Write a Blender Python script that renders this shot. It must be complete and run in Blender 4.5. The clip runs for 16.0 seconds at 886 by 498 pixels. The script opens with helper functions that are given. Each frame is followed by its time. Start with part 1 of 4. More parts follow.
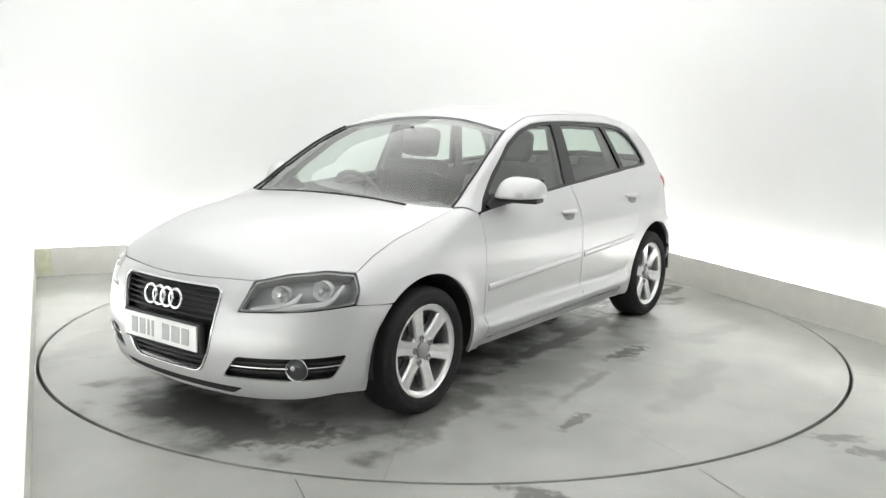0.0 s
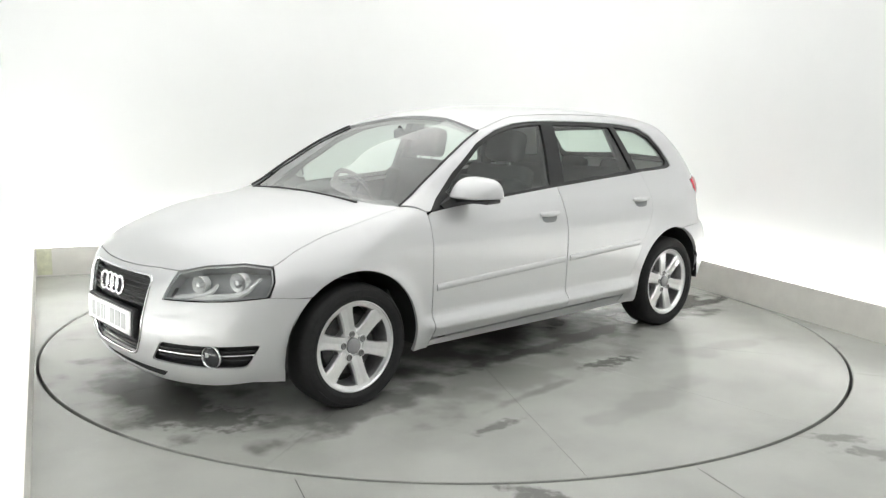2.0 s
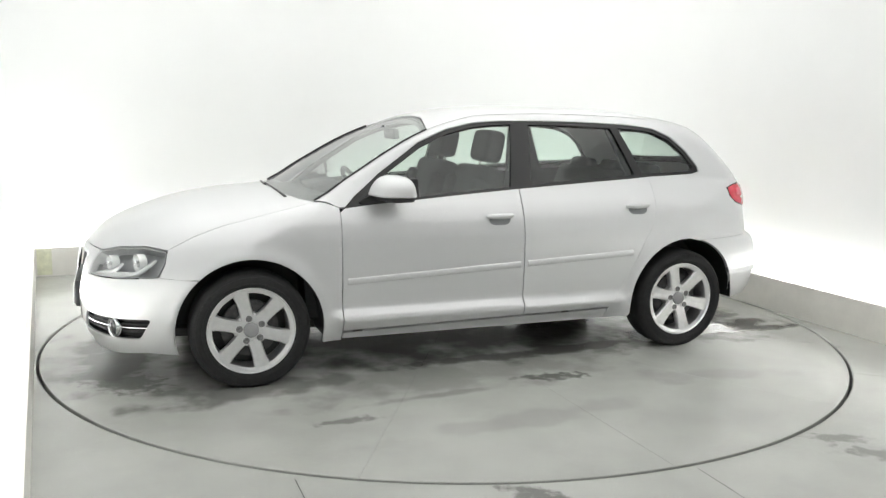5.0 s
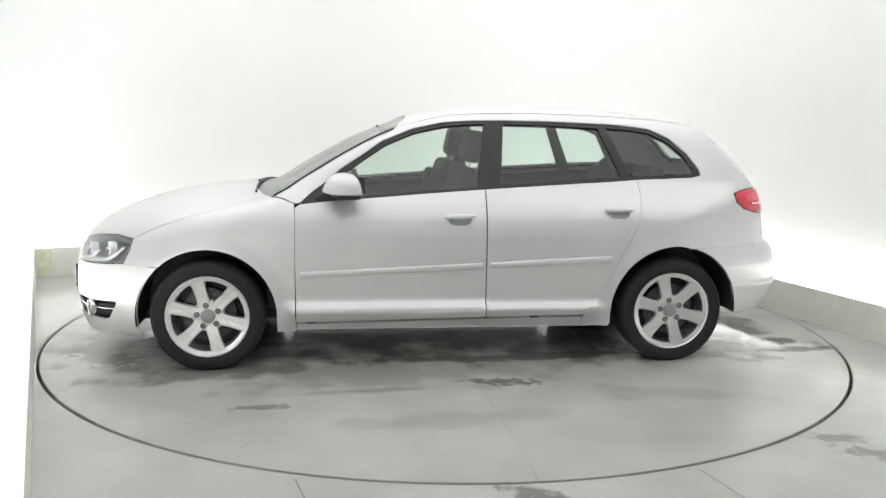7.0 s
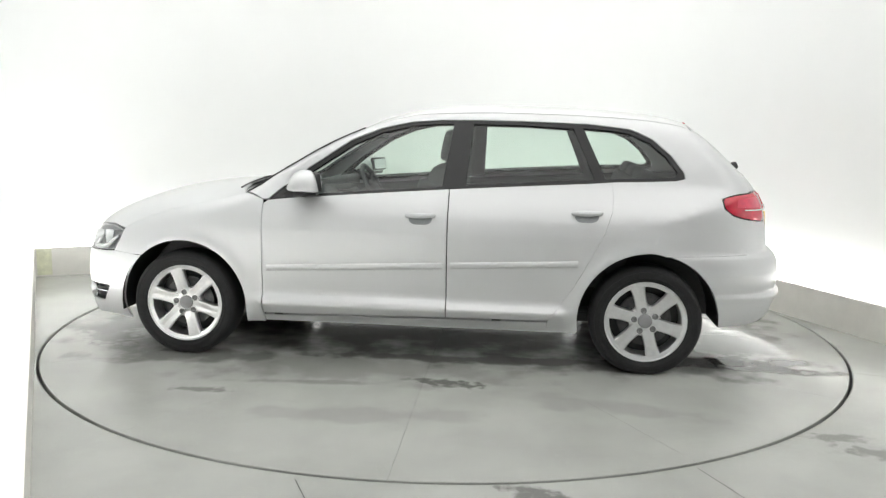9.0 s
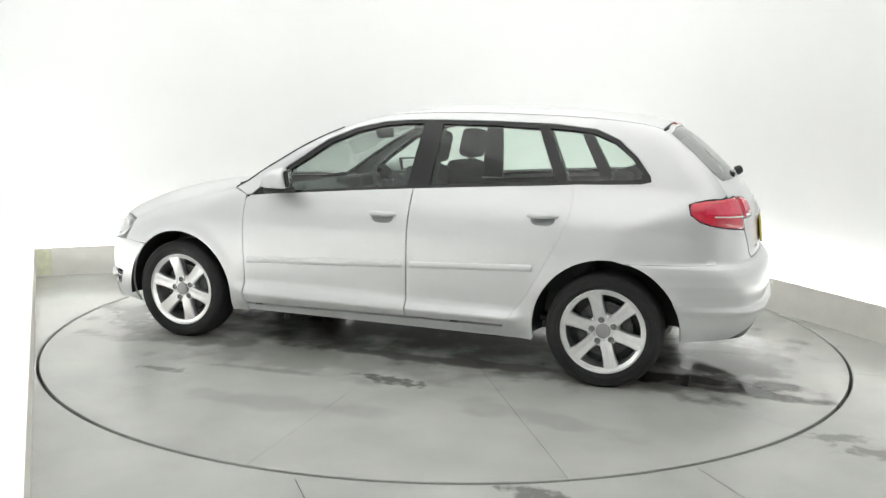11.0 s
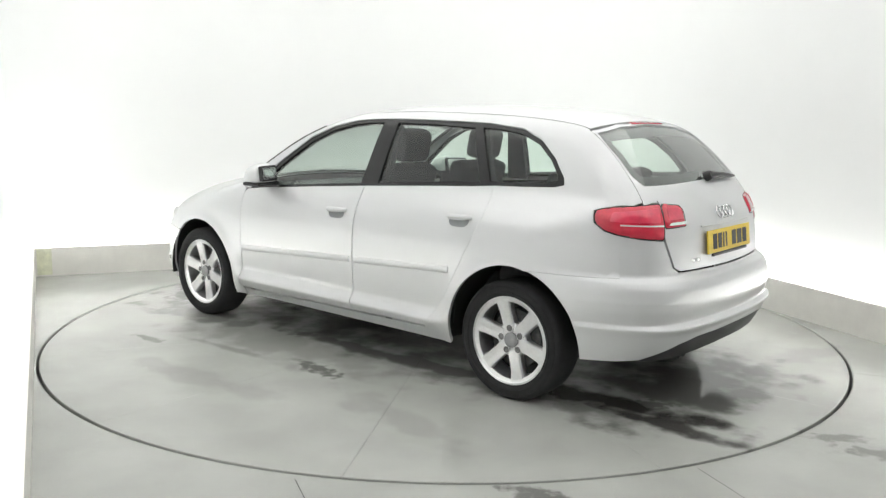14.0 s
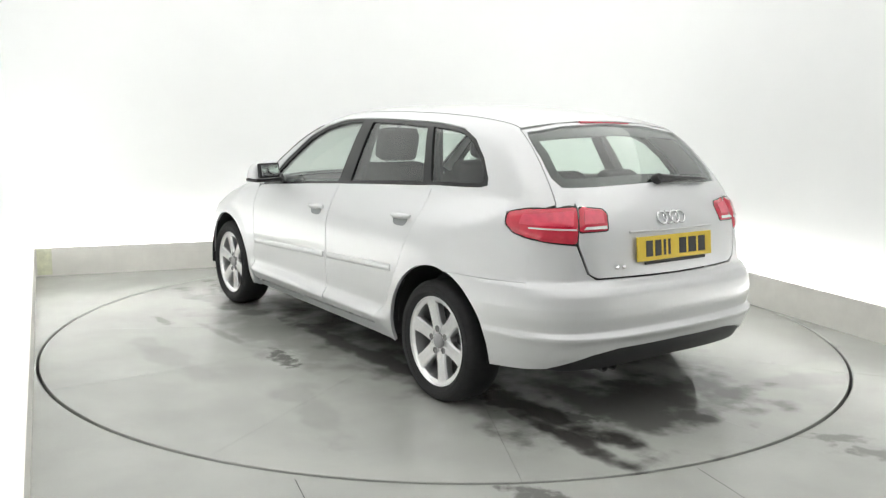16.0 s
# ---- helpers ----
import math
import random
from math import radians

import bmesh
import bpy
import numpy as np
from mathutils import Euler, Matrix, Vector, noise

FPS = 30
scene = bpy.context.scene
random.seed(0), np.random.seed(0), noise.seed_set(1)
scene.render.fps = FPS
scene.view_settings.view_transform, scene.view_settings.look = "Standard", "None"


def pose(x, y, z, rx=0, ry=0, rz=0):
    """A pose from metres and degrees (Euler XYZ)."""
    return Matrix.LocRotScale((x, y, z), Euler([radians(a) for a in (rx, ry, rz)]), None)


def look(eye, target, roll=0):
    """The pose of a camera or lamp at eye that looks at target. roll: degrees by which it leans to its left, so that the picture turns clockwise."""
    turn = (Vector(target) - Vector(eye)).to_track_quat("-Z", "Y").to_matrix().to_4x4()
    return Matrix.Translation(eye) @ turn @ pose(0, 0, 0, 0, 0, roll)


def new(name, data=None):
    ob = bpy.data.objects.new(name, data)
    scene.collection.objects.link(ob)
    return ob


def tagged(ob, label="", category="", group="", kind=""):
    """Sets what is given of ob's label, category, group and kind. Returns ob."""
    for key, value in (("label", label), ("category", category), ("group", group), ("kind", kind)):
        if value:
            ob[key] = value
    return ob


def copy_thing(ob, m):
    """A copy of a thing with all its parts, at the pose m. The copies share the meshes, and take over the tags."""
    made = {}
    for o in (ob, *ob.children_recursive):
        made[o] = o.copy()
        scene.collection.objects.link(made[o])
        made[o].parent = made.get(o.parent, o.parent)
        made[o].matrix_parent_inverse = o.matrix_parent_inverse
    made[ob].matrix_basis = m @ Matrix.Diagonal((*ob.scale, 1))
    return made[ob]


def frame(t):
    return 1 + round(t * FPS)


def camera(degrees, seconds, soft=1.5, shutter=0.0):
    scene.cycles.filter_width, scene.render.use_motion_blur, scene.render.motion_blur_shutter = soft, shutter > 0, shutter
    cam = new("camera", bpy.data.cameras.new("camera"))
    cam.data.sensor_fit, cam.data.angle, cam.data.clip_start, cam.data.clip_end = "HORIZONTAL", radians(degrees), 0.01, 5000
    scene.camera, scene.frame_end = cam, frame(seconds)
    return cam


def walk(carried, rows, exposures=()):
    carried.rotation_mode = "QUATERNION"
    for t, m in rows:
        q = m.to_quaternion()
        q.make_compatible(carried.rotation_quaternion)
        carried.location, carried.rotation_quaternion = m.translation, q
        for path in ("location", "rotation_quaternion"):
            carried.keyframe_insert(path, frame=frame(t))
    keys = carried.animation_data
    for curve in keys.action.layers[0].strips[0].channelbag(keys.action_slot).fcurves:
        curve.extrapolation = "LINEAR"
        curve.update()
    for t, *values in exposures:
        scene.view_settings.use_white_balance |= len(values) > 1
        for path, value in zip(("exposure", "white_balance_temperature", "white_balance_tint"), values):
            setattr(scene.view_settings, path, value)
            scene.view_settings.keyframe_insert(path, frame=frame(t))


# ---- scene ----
cam = camera(55.72, 16.0, soft=1.35)

# fixed tripod at the open corner of the booth
EYE = Vector((0.0, -5.433, 1.371))
PAN, TILT = radians(-0.19), radians(-9.04)
AIM = EYE + Vector((math.sin(PAN) * math.cos(TILT), math.cos(PAN) * math.cos(TILT), math.sin(TILT)))
walk(cam, [(0.0, look(EYE, AIM, 0.97)), (16.0, look(EYE, AIM, 0.97))], exposures=[(0.0, -0.02), (16.0, -0.02)])

# heading of the turntable and the car, in degrees, second by second
TURN = [(0.0, 233.64), (0.5, 231.82), (1.0, 229.08), (1.5, 225.75), (2.0, 222.2), (2.5, 218.66), (3.0, 215.15), (3.5, 211.7),
        (4.0, 208.26), (5.0, 201.35), (6.0, 194.43), (7.0, 187.5), (8.0, 180.68), (9.0, 173.92), (10.0, 167.15), (11.0, 160.35),
        (12.0, 153.4), (13.0, 146.58), (14.0, 139.78), (15.0, 132.93), (16.0, 126.02)]
CAR_X, CAR_Y = 0.104, 0.078

# ---- light ----
world = bpy.data.worlds.new("world")
scene.world = world
world.use_nodes = True
world.node_tree.nodes["Background"].inputs[0].default_value = (0.9, 0.95, 1.0, 1)
world.node_tree.nodes["Background"].inputs[1].default_value = 0.05
CEILING_GLOW, COVE_GLOW = 0.78, 15.0


# ---- materials ----
def nodes_of(name):
    m = bpy.data.materials.new(name)
    m.use_nodes = True
    t = m.node_tree
    return m, t, t.nodes["Principled BSDF"]


def noise_tex(t, scale, detail=4.0, rough=0.6, space="Object"):
    c = t.nodes.new("ShaderNodeTexCoord")
    n = t.nodes.new("ShaderNodeTexNoise")
    n.inputs["Scale"].default_value, n.inputs["Detail"].default_value, n.inputs["Roughness"].default_value = scale, detail, rough
    t.links.new(c.outputs[space], n.inputs["Vector"])
    return n


def ramp(t, src, stops):
    r = t.nodes.new("ShaderNodeValToRGB")
    while len(r.color_ramp.elements) < len(stops):
        r.color_ramp.elements.new(0.5)
    for e, (p, c) in zip(r.color_ramp.elements, stops):
        e.position, e.color = p, (*c, 1) if len(c) == 3 else c
    t.links.new(src, r.inputs[0])
    return r


def bump(t, p, src, strength, dist=0.002):
    b = t.nodes.new("ShaderNodeBump")
    b.inputs["Strength"].default_value, b.inputs["Distance"].default_value = strength, dist
    t.links.new(src, b.inputs["Height"])
    t.links.new(b.outputs[0], p.inputs["Normal"])


def plain(name, colour, rough=0.5, metal=0.0, vary=0.08, scale=20.0, coat=0.0, relief=0.0):
    m, t, p = nodes_of(name)
    p.inputs["Roughness"].default_value, p.inputs["Metallic"].default_value = rough, metal
    p.inputs["Coat Weight"].default_value, p.inputs["Coat Roughness"].default_value = coat, 0.06
    n = noise_tex(t, scale)
    r = ramp(t, n.outputs[0], [(0.3, [c * (1 - vary) for c in colour]), (0.7, [min(1, c * (1 + vary)) for c in colour])])
    t.links.new(r.outputs[0], p.inputs["Base Color"])
    if relief:
        bump(t, p, n.outputs[0], relief)
    return m


def glow(name, colour, strength):
    m, t, p = nodes_of(name)
    p.inputs["Base Color"].default_value = (*colour, 1)
    p.inputs["Emission Color"].default_value = (*colour, 1)
    p.inputs["Emission Strength"].default_value = strength
    return m


def pane_glass(name, tint, face=0.05, power=3.2, rough=0.02):
    m, t, p = nodes_of(name)
    t.nodes.remove(p)
    tr, gl, mx, fr = (t.nodes.new("ShaderNode" + k) for k in ("BsdfTransparent", "BsdfGlossy", "MixShader", "LayerWeight"))
    tr.inputs[0].default_value = (*tint, 1)
    gl.inputs["Roughness"].default_value = rough
    fr.inputs[0].default_value = 0.5
    e, k = t.nodes.new("ShaderNodeMath"), t.nodes.new("ShaderNodeMath")
    e.operation, k.operation = "POWER", "MULTIPLY_ADD"
    k.use_clamp = True
    e.inputs[1].default_value = power
    k.inputs[1].default_value, k.inputs[2].default_value = 0.9, face
    t.links.new(fr.outputs["Facing"], e.inputs[0])
    t.links.new(e.outputs[0], k.inputs[0])
    t.links.new(k.outputs[0], mx.inputs[0])
    t.links.new(tr.outputs[0], mx.inputs[1])
    t.links.new(gl.outputs[0], mx.inputs[2])
    t.links.new(mx.outputs[0], t.nodes["Material Output"].inputs[0])
    return m


def floor_material(name, stains_and_shade, seed, wet=()):
    """Worn painted concrete: pale grey-green, damp, with dark tyre stains and the car's painted shade given as (x, y,
    degrees, length, width, strength).
    """
    m, t, p = nodes_of(name)
    c = t.nodes.new("ShaderNodeTexCoord")
    mp = t.nodes.new("ShaderNodeMapping")
    mp.inputs["Location"].default_value = (seed, seed * 0.37, 0)
    t.links.new(c.outputs["Object"], mp.inputs[0])
    mid, small, grain, cloud = (t.nodes.new("ShaderNodeTexNoise") for _ in range(4))
    for n, s, d in ((mid, 4.5, 6.0), (small, 17.0, 5.0), (grain, 260.0, 2.0), (cloud, 1.6, 7.0)):
        n.inputs["Scale"].default_value, n.inputs["Detail"].default_value = s, d
        t.links.new(mp.outputs[0], n.inputs["Vector"])

    def calc(op, a, b2, clamp=False):
        k = t.nodes.new("ShaderNodeMath")
        k.operation, k.use_clamp = op, clamp
        for i, v in enumerate((a, b2)):
            if isinstance(v, (int, float)):
                k.inputs[i].default_value = v
            else:
                t.links.new(v, k.inputs[i])
        return k.outputs[0]

    total = 0.0

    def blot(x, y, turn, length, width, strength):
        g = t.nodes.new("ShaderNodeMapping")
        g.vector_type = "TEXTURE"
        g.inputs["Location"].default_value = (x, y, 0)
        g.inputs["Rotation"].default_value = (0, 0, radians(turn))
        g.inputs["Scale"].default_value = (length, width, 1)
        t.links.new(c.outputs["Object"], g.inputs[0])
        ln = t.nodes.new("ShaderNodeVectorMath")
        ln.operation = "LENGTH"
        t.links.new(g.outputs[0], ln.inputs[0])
        # the 2 m and longer blot, the painted underbody shade, has a smoother edge
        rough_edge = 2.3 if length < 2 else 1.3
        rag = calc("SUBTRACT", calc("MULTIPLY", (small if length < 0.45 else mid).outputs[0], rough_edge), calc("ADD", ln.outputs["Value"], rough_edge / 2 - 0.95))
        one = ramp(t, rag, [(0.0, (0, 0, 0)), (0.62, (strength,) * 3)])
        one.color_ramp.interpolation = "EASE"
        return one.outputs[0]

    for spot in stains_and_shade:
        total = calc("MAXIMUM", total, blot(*spot))
    base = ramp(t, grain.outputs[0], [(0.2, (0.42, 0.428, 0.40)), (0.8, (0.50, 0.51, 0.48))])
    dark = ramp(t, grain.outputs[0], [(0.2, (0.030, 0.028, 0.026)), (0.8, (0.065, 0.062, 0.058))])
    scuff = t.nodes.new("ShaderNodeMix")
    scuff.data_type, scuff.blend_type = "RGBA", "MULTIPLY"
    scuff.inputs[0].default_value = 1.0
    worn = ramp(t, cloud.outputs[0], [(0.36, (0.84, 0.84, 0.84)), (0.62, (1.0, 1.0, 1.0))])
    t.links.new(base.outputs[0], scuff.inputs[6])
    t.links.new(worn.outputs[0], scuff.inputs[7])
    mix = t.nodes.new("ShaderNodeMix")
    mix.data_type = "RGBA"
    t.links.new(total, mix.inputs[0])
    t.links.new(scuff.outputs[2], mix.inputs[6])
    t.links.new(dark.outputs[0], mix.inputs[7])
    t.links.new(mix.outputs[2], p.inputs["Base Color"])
    rg = ramp(t, grain.outputs[0], [(0.0, (0.22, 0.22, 0.22)), (1.0, (0.30, 0.30, 0.30))])
    rough = rg.outputs[0]
    for x, y, turn, length, width, gloss in wet:
        keep = calc("SUBTRACT", 1.0, blot(x, y, turn, length, width, gloss))
        rough = calc("MULTIPLY", rough, keep)
    t.links.new(rough, p.inputs["Roughness"])
    return m


WALL = plain("white_wall_paint", (0.88, 0.89, 0.885), 0.75, vary=0.012, scale=1.2)
SKIRT = plain("cream_skirting_board", (0.80, 0.785, 0.74), 0.55, vary=0.05, scale=6.0)
TAPE = plain("pale_tape", (0.74, 0.75, 0.58), 0.6, vary=0.12, scale=25)
FLOOR = floor_material("booth_floor", [(1.74, -1.91, 0, 0.17, 0.07, 0.42), (1.86, -2.09, -20, 0.24, 0.09, 0.42), (0.36, -2.54, -35, 0.22, 0.08, 0.65), (2.25, -0.38, -8, 0.22, 0.05, 0.35), (2.0, 0.9, -60, 0.5, 0.12, 0.45), (1.1, -2.62, 10, 0.35, 0.05, 0.22)], 3.0)
# tyre stains, plus broad blots that paint the car's shadow and dark reflection
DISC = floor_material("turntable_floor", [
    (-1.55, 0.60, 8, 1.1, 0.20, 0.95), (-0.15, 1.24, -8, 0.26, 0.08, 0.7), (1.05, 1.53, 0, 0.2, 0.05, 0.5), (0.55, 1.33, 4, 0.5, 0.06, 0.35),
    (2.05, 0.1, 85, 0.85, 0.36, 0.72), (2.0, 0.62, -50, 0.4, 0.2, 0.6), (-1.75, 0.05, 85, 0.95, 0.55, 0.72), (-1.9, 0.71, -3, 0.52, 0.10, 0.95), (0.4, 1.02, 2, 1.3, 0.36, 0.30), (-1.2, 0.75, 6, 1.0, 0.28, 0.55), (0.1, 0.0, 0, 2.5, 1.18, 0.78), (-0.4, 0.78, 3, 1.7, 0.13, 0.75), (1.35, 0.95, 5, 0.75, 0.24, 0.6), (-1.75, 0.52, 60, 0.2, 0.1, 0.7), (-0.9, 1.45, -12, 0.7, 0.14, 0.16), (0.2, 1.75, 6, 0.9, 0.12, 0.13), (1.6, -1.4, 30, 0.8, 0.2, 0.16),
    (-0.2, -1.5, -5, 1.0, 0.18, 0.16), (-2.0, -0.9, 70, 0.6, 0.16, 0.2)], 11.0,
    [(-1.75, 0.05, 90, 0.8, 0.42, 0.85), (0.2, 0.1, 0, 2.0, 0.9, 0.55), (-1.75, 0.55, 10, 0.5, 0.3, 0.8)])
GAP = plain("black_gap", (0.02, 0.02, 0.02), 0.8)
LIGHTBOX = glow("lightbox_fabric", (1.0, 1.0, 0.985), CEILING_GLOW)
COVE = glow("cove_light", (1.0, 1.0, 0.99), COVE_GLOW)


def paint_material():
    m, t, p = nodes_of("silver_metallic_paint")
    n = noise_tex(t, 900.0, 2.0)
    r = ramp(t, n.outputs[0], [(0.3, (0.64, 0.645, 0.655)), (0.7, (0.70, 0.705, 0.715))])
    t.links.new(r.outputs[0], p.inputs["Base Color"])
    p.inputs["Metallic"].default_value, p.inputs["Roughness"].default_value = 0.42, 0.40
    p.inputs["Coat Weight"].default_value, p.inputs["Coat Roughness"].default_value = 0.5, 0.10
    return m


PAINT = paint_material()
BLACK = plain("black_trim", (0.018, 0.018, 0.019), 0.45, vary=0.1, scale=60)
GLOSS_BLACK = plain("gloss_black_trim", (0.008, 0.008, 0.009), 0.25, vary=0.05, coat=0.1)
RUBBER = plain("tyre_rubber", (0.013, 0.013, 0.014), 0.75, vary=0.25, scale=35, relief=0.2)
ALLOY = plain("alloy_rim", (0.76, 0.76, 0.77), 0.30, metal=0.85, vary=0.04, scale=50, coat=0.4)
IRON = plain("brake_iron", (0.10, 0.10, 0.10), 0.55, metal=0.6, vary=0.3, scale=30)
CHROME = plain("chrome", (0.80, 0.80, 0.81), 0.12, metal=1.0, vary=0.01)
GLASS = pane_glass("tinted_glass", (0.80, 0.88, 0.83), 0.08, 2.8)
DARK_GLASS = pane_glass("rear_tinted_glass", (0.78, 0.86, 0.81), 0.07, 2.9)
SCREEN_GLASS = pane_glass("windscreen_glass", (0.82, 0.89, 0.85), 0.03, 2.6)
LENS = pane_glass("clear_lens", (0.92, 0.93, 0.93), 0.04, 2.7)
TRIM_IN = plain("dark_interior_plastic", (0.045, 0.047, 0.05), 0.7, vary=0.12, scale=80)
CLOTH = plain("dark_grey_seat_cloth", (0.055, 0.057, 0.062), 0.9, vary=0.25, scale=160, relief=0.3)
LINER = plain("pale_grey_headliner", (0.42, 0.43, 0.42), 0.9, vary=0.05, scale=120)
RED = plain("red_lamp_lens", (0.62, 0.018, 0.05), 0.12, vary=0.12, scale=30, coat=0.8)
RED_LIGHT = plain("bright_red_lens", (0.76, 0.06, 0.115), 0.12, vary=0.1, scale=30, coat=0.8)
REFLECT = plain("lamp_reflector", (0.86, 0.87, 0.87), 0.25, metal=0.35, vary=0.06, scale=12)
LAMP_GREY = plain("grey_lamp_housing", (0.33, 0.335, 0.34), 0.35, metal=0.4, vary=0.1, scale=12)
PLATE_W = plain("white_plate", (0.78, 0.79, 0.78), 0.4, vary=0.02)
PLATE_Y = plain("yellow_plate", (0.80, 0.58, 0.05), 0.4, vary=0.03)
PLATE_BAR = plain("plate_black_bars", (0.03, 0.03, 0.03), 0.5)
PLATE_GREY = plain("plate_grey_bars", (0.42, 0.43, 0.43), 0.5)


# ---- mesh helpers ----
def link_mesh(name, verts, faces, mat, parent=None, label="", smooth=False, normals=None, sharp=None):
    me = bpy.data.meshes.new(name)
    me.from_pydata([tuple(map(float, v)) for v in verts], [], [tuple(map(int, f)) for f in faces])
    if isinstance(mat, (list, tuple)):
        for k in mat:
            me.materials.append(k)
    else:
        me.materials.append(mat)
    if smooth:
        me.polygons.foreach_set("use_smooth", [True] * len(me.polygons))
        if sharp:
            me.set_sharp_from_angle(angle=radians(sharp))
    if normals is not None:
        me.normals_split_custom_set_from_vertices([tuple(map(float, n)) for n in normals])
    ob = new(name, me)
    if parent:
        ob.parent = parent
    if label:
        tagged(ob, label)
    return ob


def part(name, bm, mat, parent, label="", smooth=True, sharp=35):
    bmesh.ops.recalc_face_normals(bm, faces=bm.faces)
    me = bpy.data.meshes.new(name)
    bm.to_mesh(me)
    bm.free()
    me.materials.append(mat)
    if smooth:
        me.polygons.foreach_set("use_smooth", [True] * len(me.polygons))
        me.set_sharp_from_angle(angle=radians(sharp))
    ob = new(name, me)
    if parent:
        ob.parent = parent
    if label:
        tagged(ob, label)
    return ob


def box(size, at=(0, 0, 0), bevel=0.0, seg=2, m=None):
    bm = bmesh.new()
    bmesh.ops.create_cube(bm, size=1, matrix=Matrix.Diagonal((*size, 1)))
    if bevel:
        bmesh.ops.bevel(bm, geom=bm.edges[:], offset=bevel, segments=seg, affect="EDGES", profile=0.6)
    bmesh.ops.transform(bm, matrix=(m if m is not None else Matrix.Translation(at)), verts=bm.verts)
    return bm


def lathe(profile, n=48, axis="y"):
    """Turns (radius, along) pairs round the axis; closed where the radius is nought."""
    bm = bmesh.new()
    rings = []
    for r, a in profile:
        if r < 1e-6:
            rings.append([bm.verts.new((0, a, 0))])
        else:
            rings.append([bm.verts.new((r * math.cos(2 * math.pi * i / n), a, r * math.sin(2 * math.pi * i / n))) for i in range(n)])
    for p, q in zip(rings, rings[1:]):
        for i in range(n):
            j = (i + 1) % n
            if len(p) == 1:
                bm.faces.new((p[0], q[i], q[j]))
            elif len(q) == 1:
                bm.faces.new((p[i], p[j], q[0]))
            else:
                bm.faces.new((p[i], p[j], q[j], q[i]))
    return bm


def tube(points, radius, n=8, closed=False):
    """A round bar along points."""
    bm = bmesh.new()
    pts = [Vector(p) for p in points]
    rings = []
    for i, p in enumerate(pts):
        a = pts[i - 1] if i or closed else p
        b = pts[(i + 1) % len(pts)] if i + 1 < len(pts) or closed else p
        d = (b - a).normalized()
        u = d.orthogonal().normalized() if not rings else (ref - d * ref.dot(d)).normalized()
        ref = u
        w = d.cross(u)
        r = radius[i] if isinstance(radius, (list, tuple)) else radius
        rings.append([bm.verts.new(p + r * (math.cos(2 * math.pi * k / n) * u + math.sin(2 * math.pi * k / n) * w)) for k in range(n)])
    for p, q in zip(rings, rings[1:] + (rings[:1] if closed else [])):
        for k in range(n):
            bm.faces.new((p[k], p[(k + 1) % n], q[(k + 1) % n], q[k]))
    if not closed:
        bm.faces.new(rings[0][::-1])
        bm.faces.new(rings[-1])
    return bm


def prism(poly, depth, m=None, bevel=0.0):
    """A flat outline (x, y) thickened along z from 0 to depth."""
    bm = bmesh.new()
    lo = [bm.verts.new((x, y, 0)) for x, y in poly]
    hi = [bm.verts.new((x, y, depth)) for x, y in poly]
    bm.faces.new(lo[::-1])
    bm.faces.new(hi)
    for i in range(len(poly)):
        j = (i + 1) % len(poly)
        bm.faces.new((lo[i], lo[j], hi[j], hi[i]))
    if bevel:
        bmesh.ops.bevel(bm, geom=[e for e in bm.edges if all(v.co.z > depth * 0.5 for v in e.verts)], offset=bevel, segments=2, affect="EDGES")
    if m is not None:
        bmesh.ops.transform(bm, matrix=m, verts=bm.verts)
    return bm


# ---- the booth: a white room turned by 23 degrees, with skirting and a cove light ----
A = Vector((-3.38, 1.35, 0))          # back left corner, at the foot of the skirting
C = Vector((1.273, 3.379, 0))         # back right corner
B = Vector((4.18, -3.87, 0))          # front right corner
L = Vector((-0.60, -4.43, 0))         # end of the left wall, short of the tripod
D = Vector((-1.9, -6.9, 0))           # behind the tripod
E = Vector((5.5, -7.2, 0))
HEIGHT, SKIRT_H, COVE_W = 3.3, 0.235, 0.16


def slab(p, q, z0, z1, thick, out):
    """An upright slab from p to q; its thickness goes towards out."""
    n = Vector(((q - p).y, -(q - p).x, 0)).normalized()
    if n.dot(out) < 0:
        n = -n
    bm = bmesh.new()
    vs = [bm.verts.new(v + Vector((0, 0, z))) for z in (z0, z1) for v in (p, q, q + n * thick, p + n * thick)]
    for f in ((0, 1, 2, 3), (4, 5, 6, 7), (0, 1, 5, 4), (1, 2, 6, 5), (2, 3, 7, 6), (3, 0, 4, 7)):
        bm.faces.new([vs[i] for i in f])
    return bm


def offset_line(pts, d):
    """Shifts an open line sideways, away from the room's middle."""
    out = []
    for i, p in enumerate(pts):
        a, c = pts[max(0, i - 1)], pts[min(len(pts) - 1, i + 1)]
        t = (c - a).normalized()
        out.append(p + Vector((-t.y, t.x, 0)) * d)
    return out


def curtain(line, d0, d1, z0, z1):
    """An upright band of thickness d0 to d1 behind the line."""
    bm = bmesh.new()
    rows = [[bm.verts.new(p + Vector((0, 0, z))) for p, z in ((a, z0), (b, z0), (b, z1), (a, z1))] for a, b in zip(offset_line(line, d0), offset_line(line, d1))]
    for p, q in zip(rows, rows[1:]):
        for k in range(4):
            bm.faces.new((p[k], p[(k + 1) % 4], q[(k + 1) % 4], q[k]))
    bm.faces.new(rows[0][::-1])
    bm.faces.new(rows[-1])
    return bm


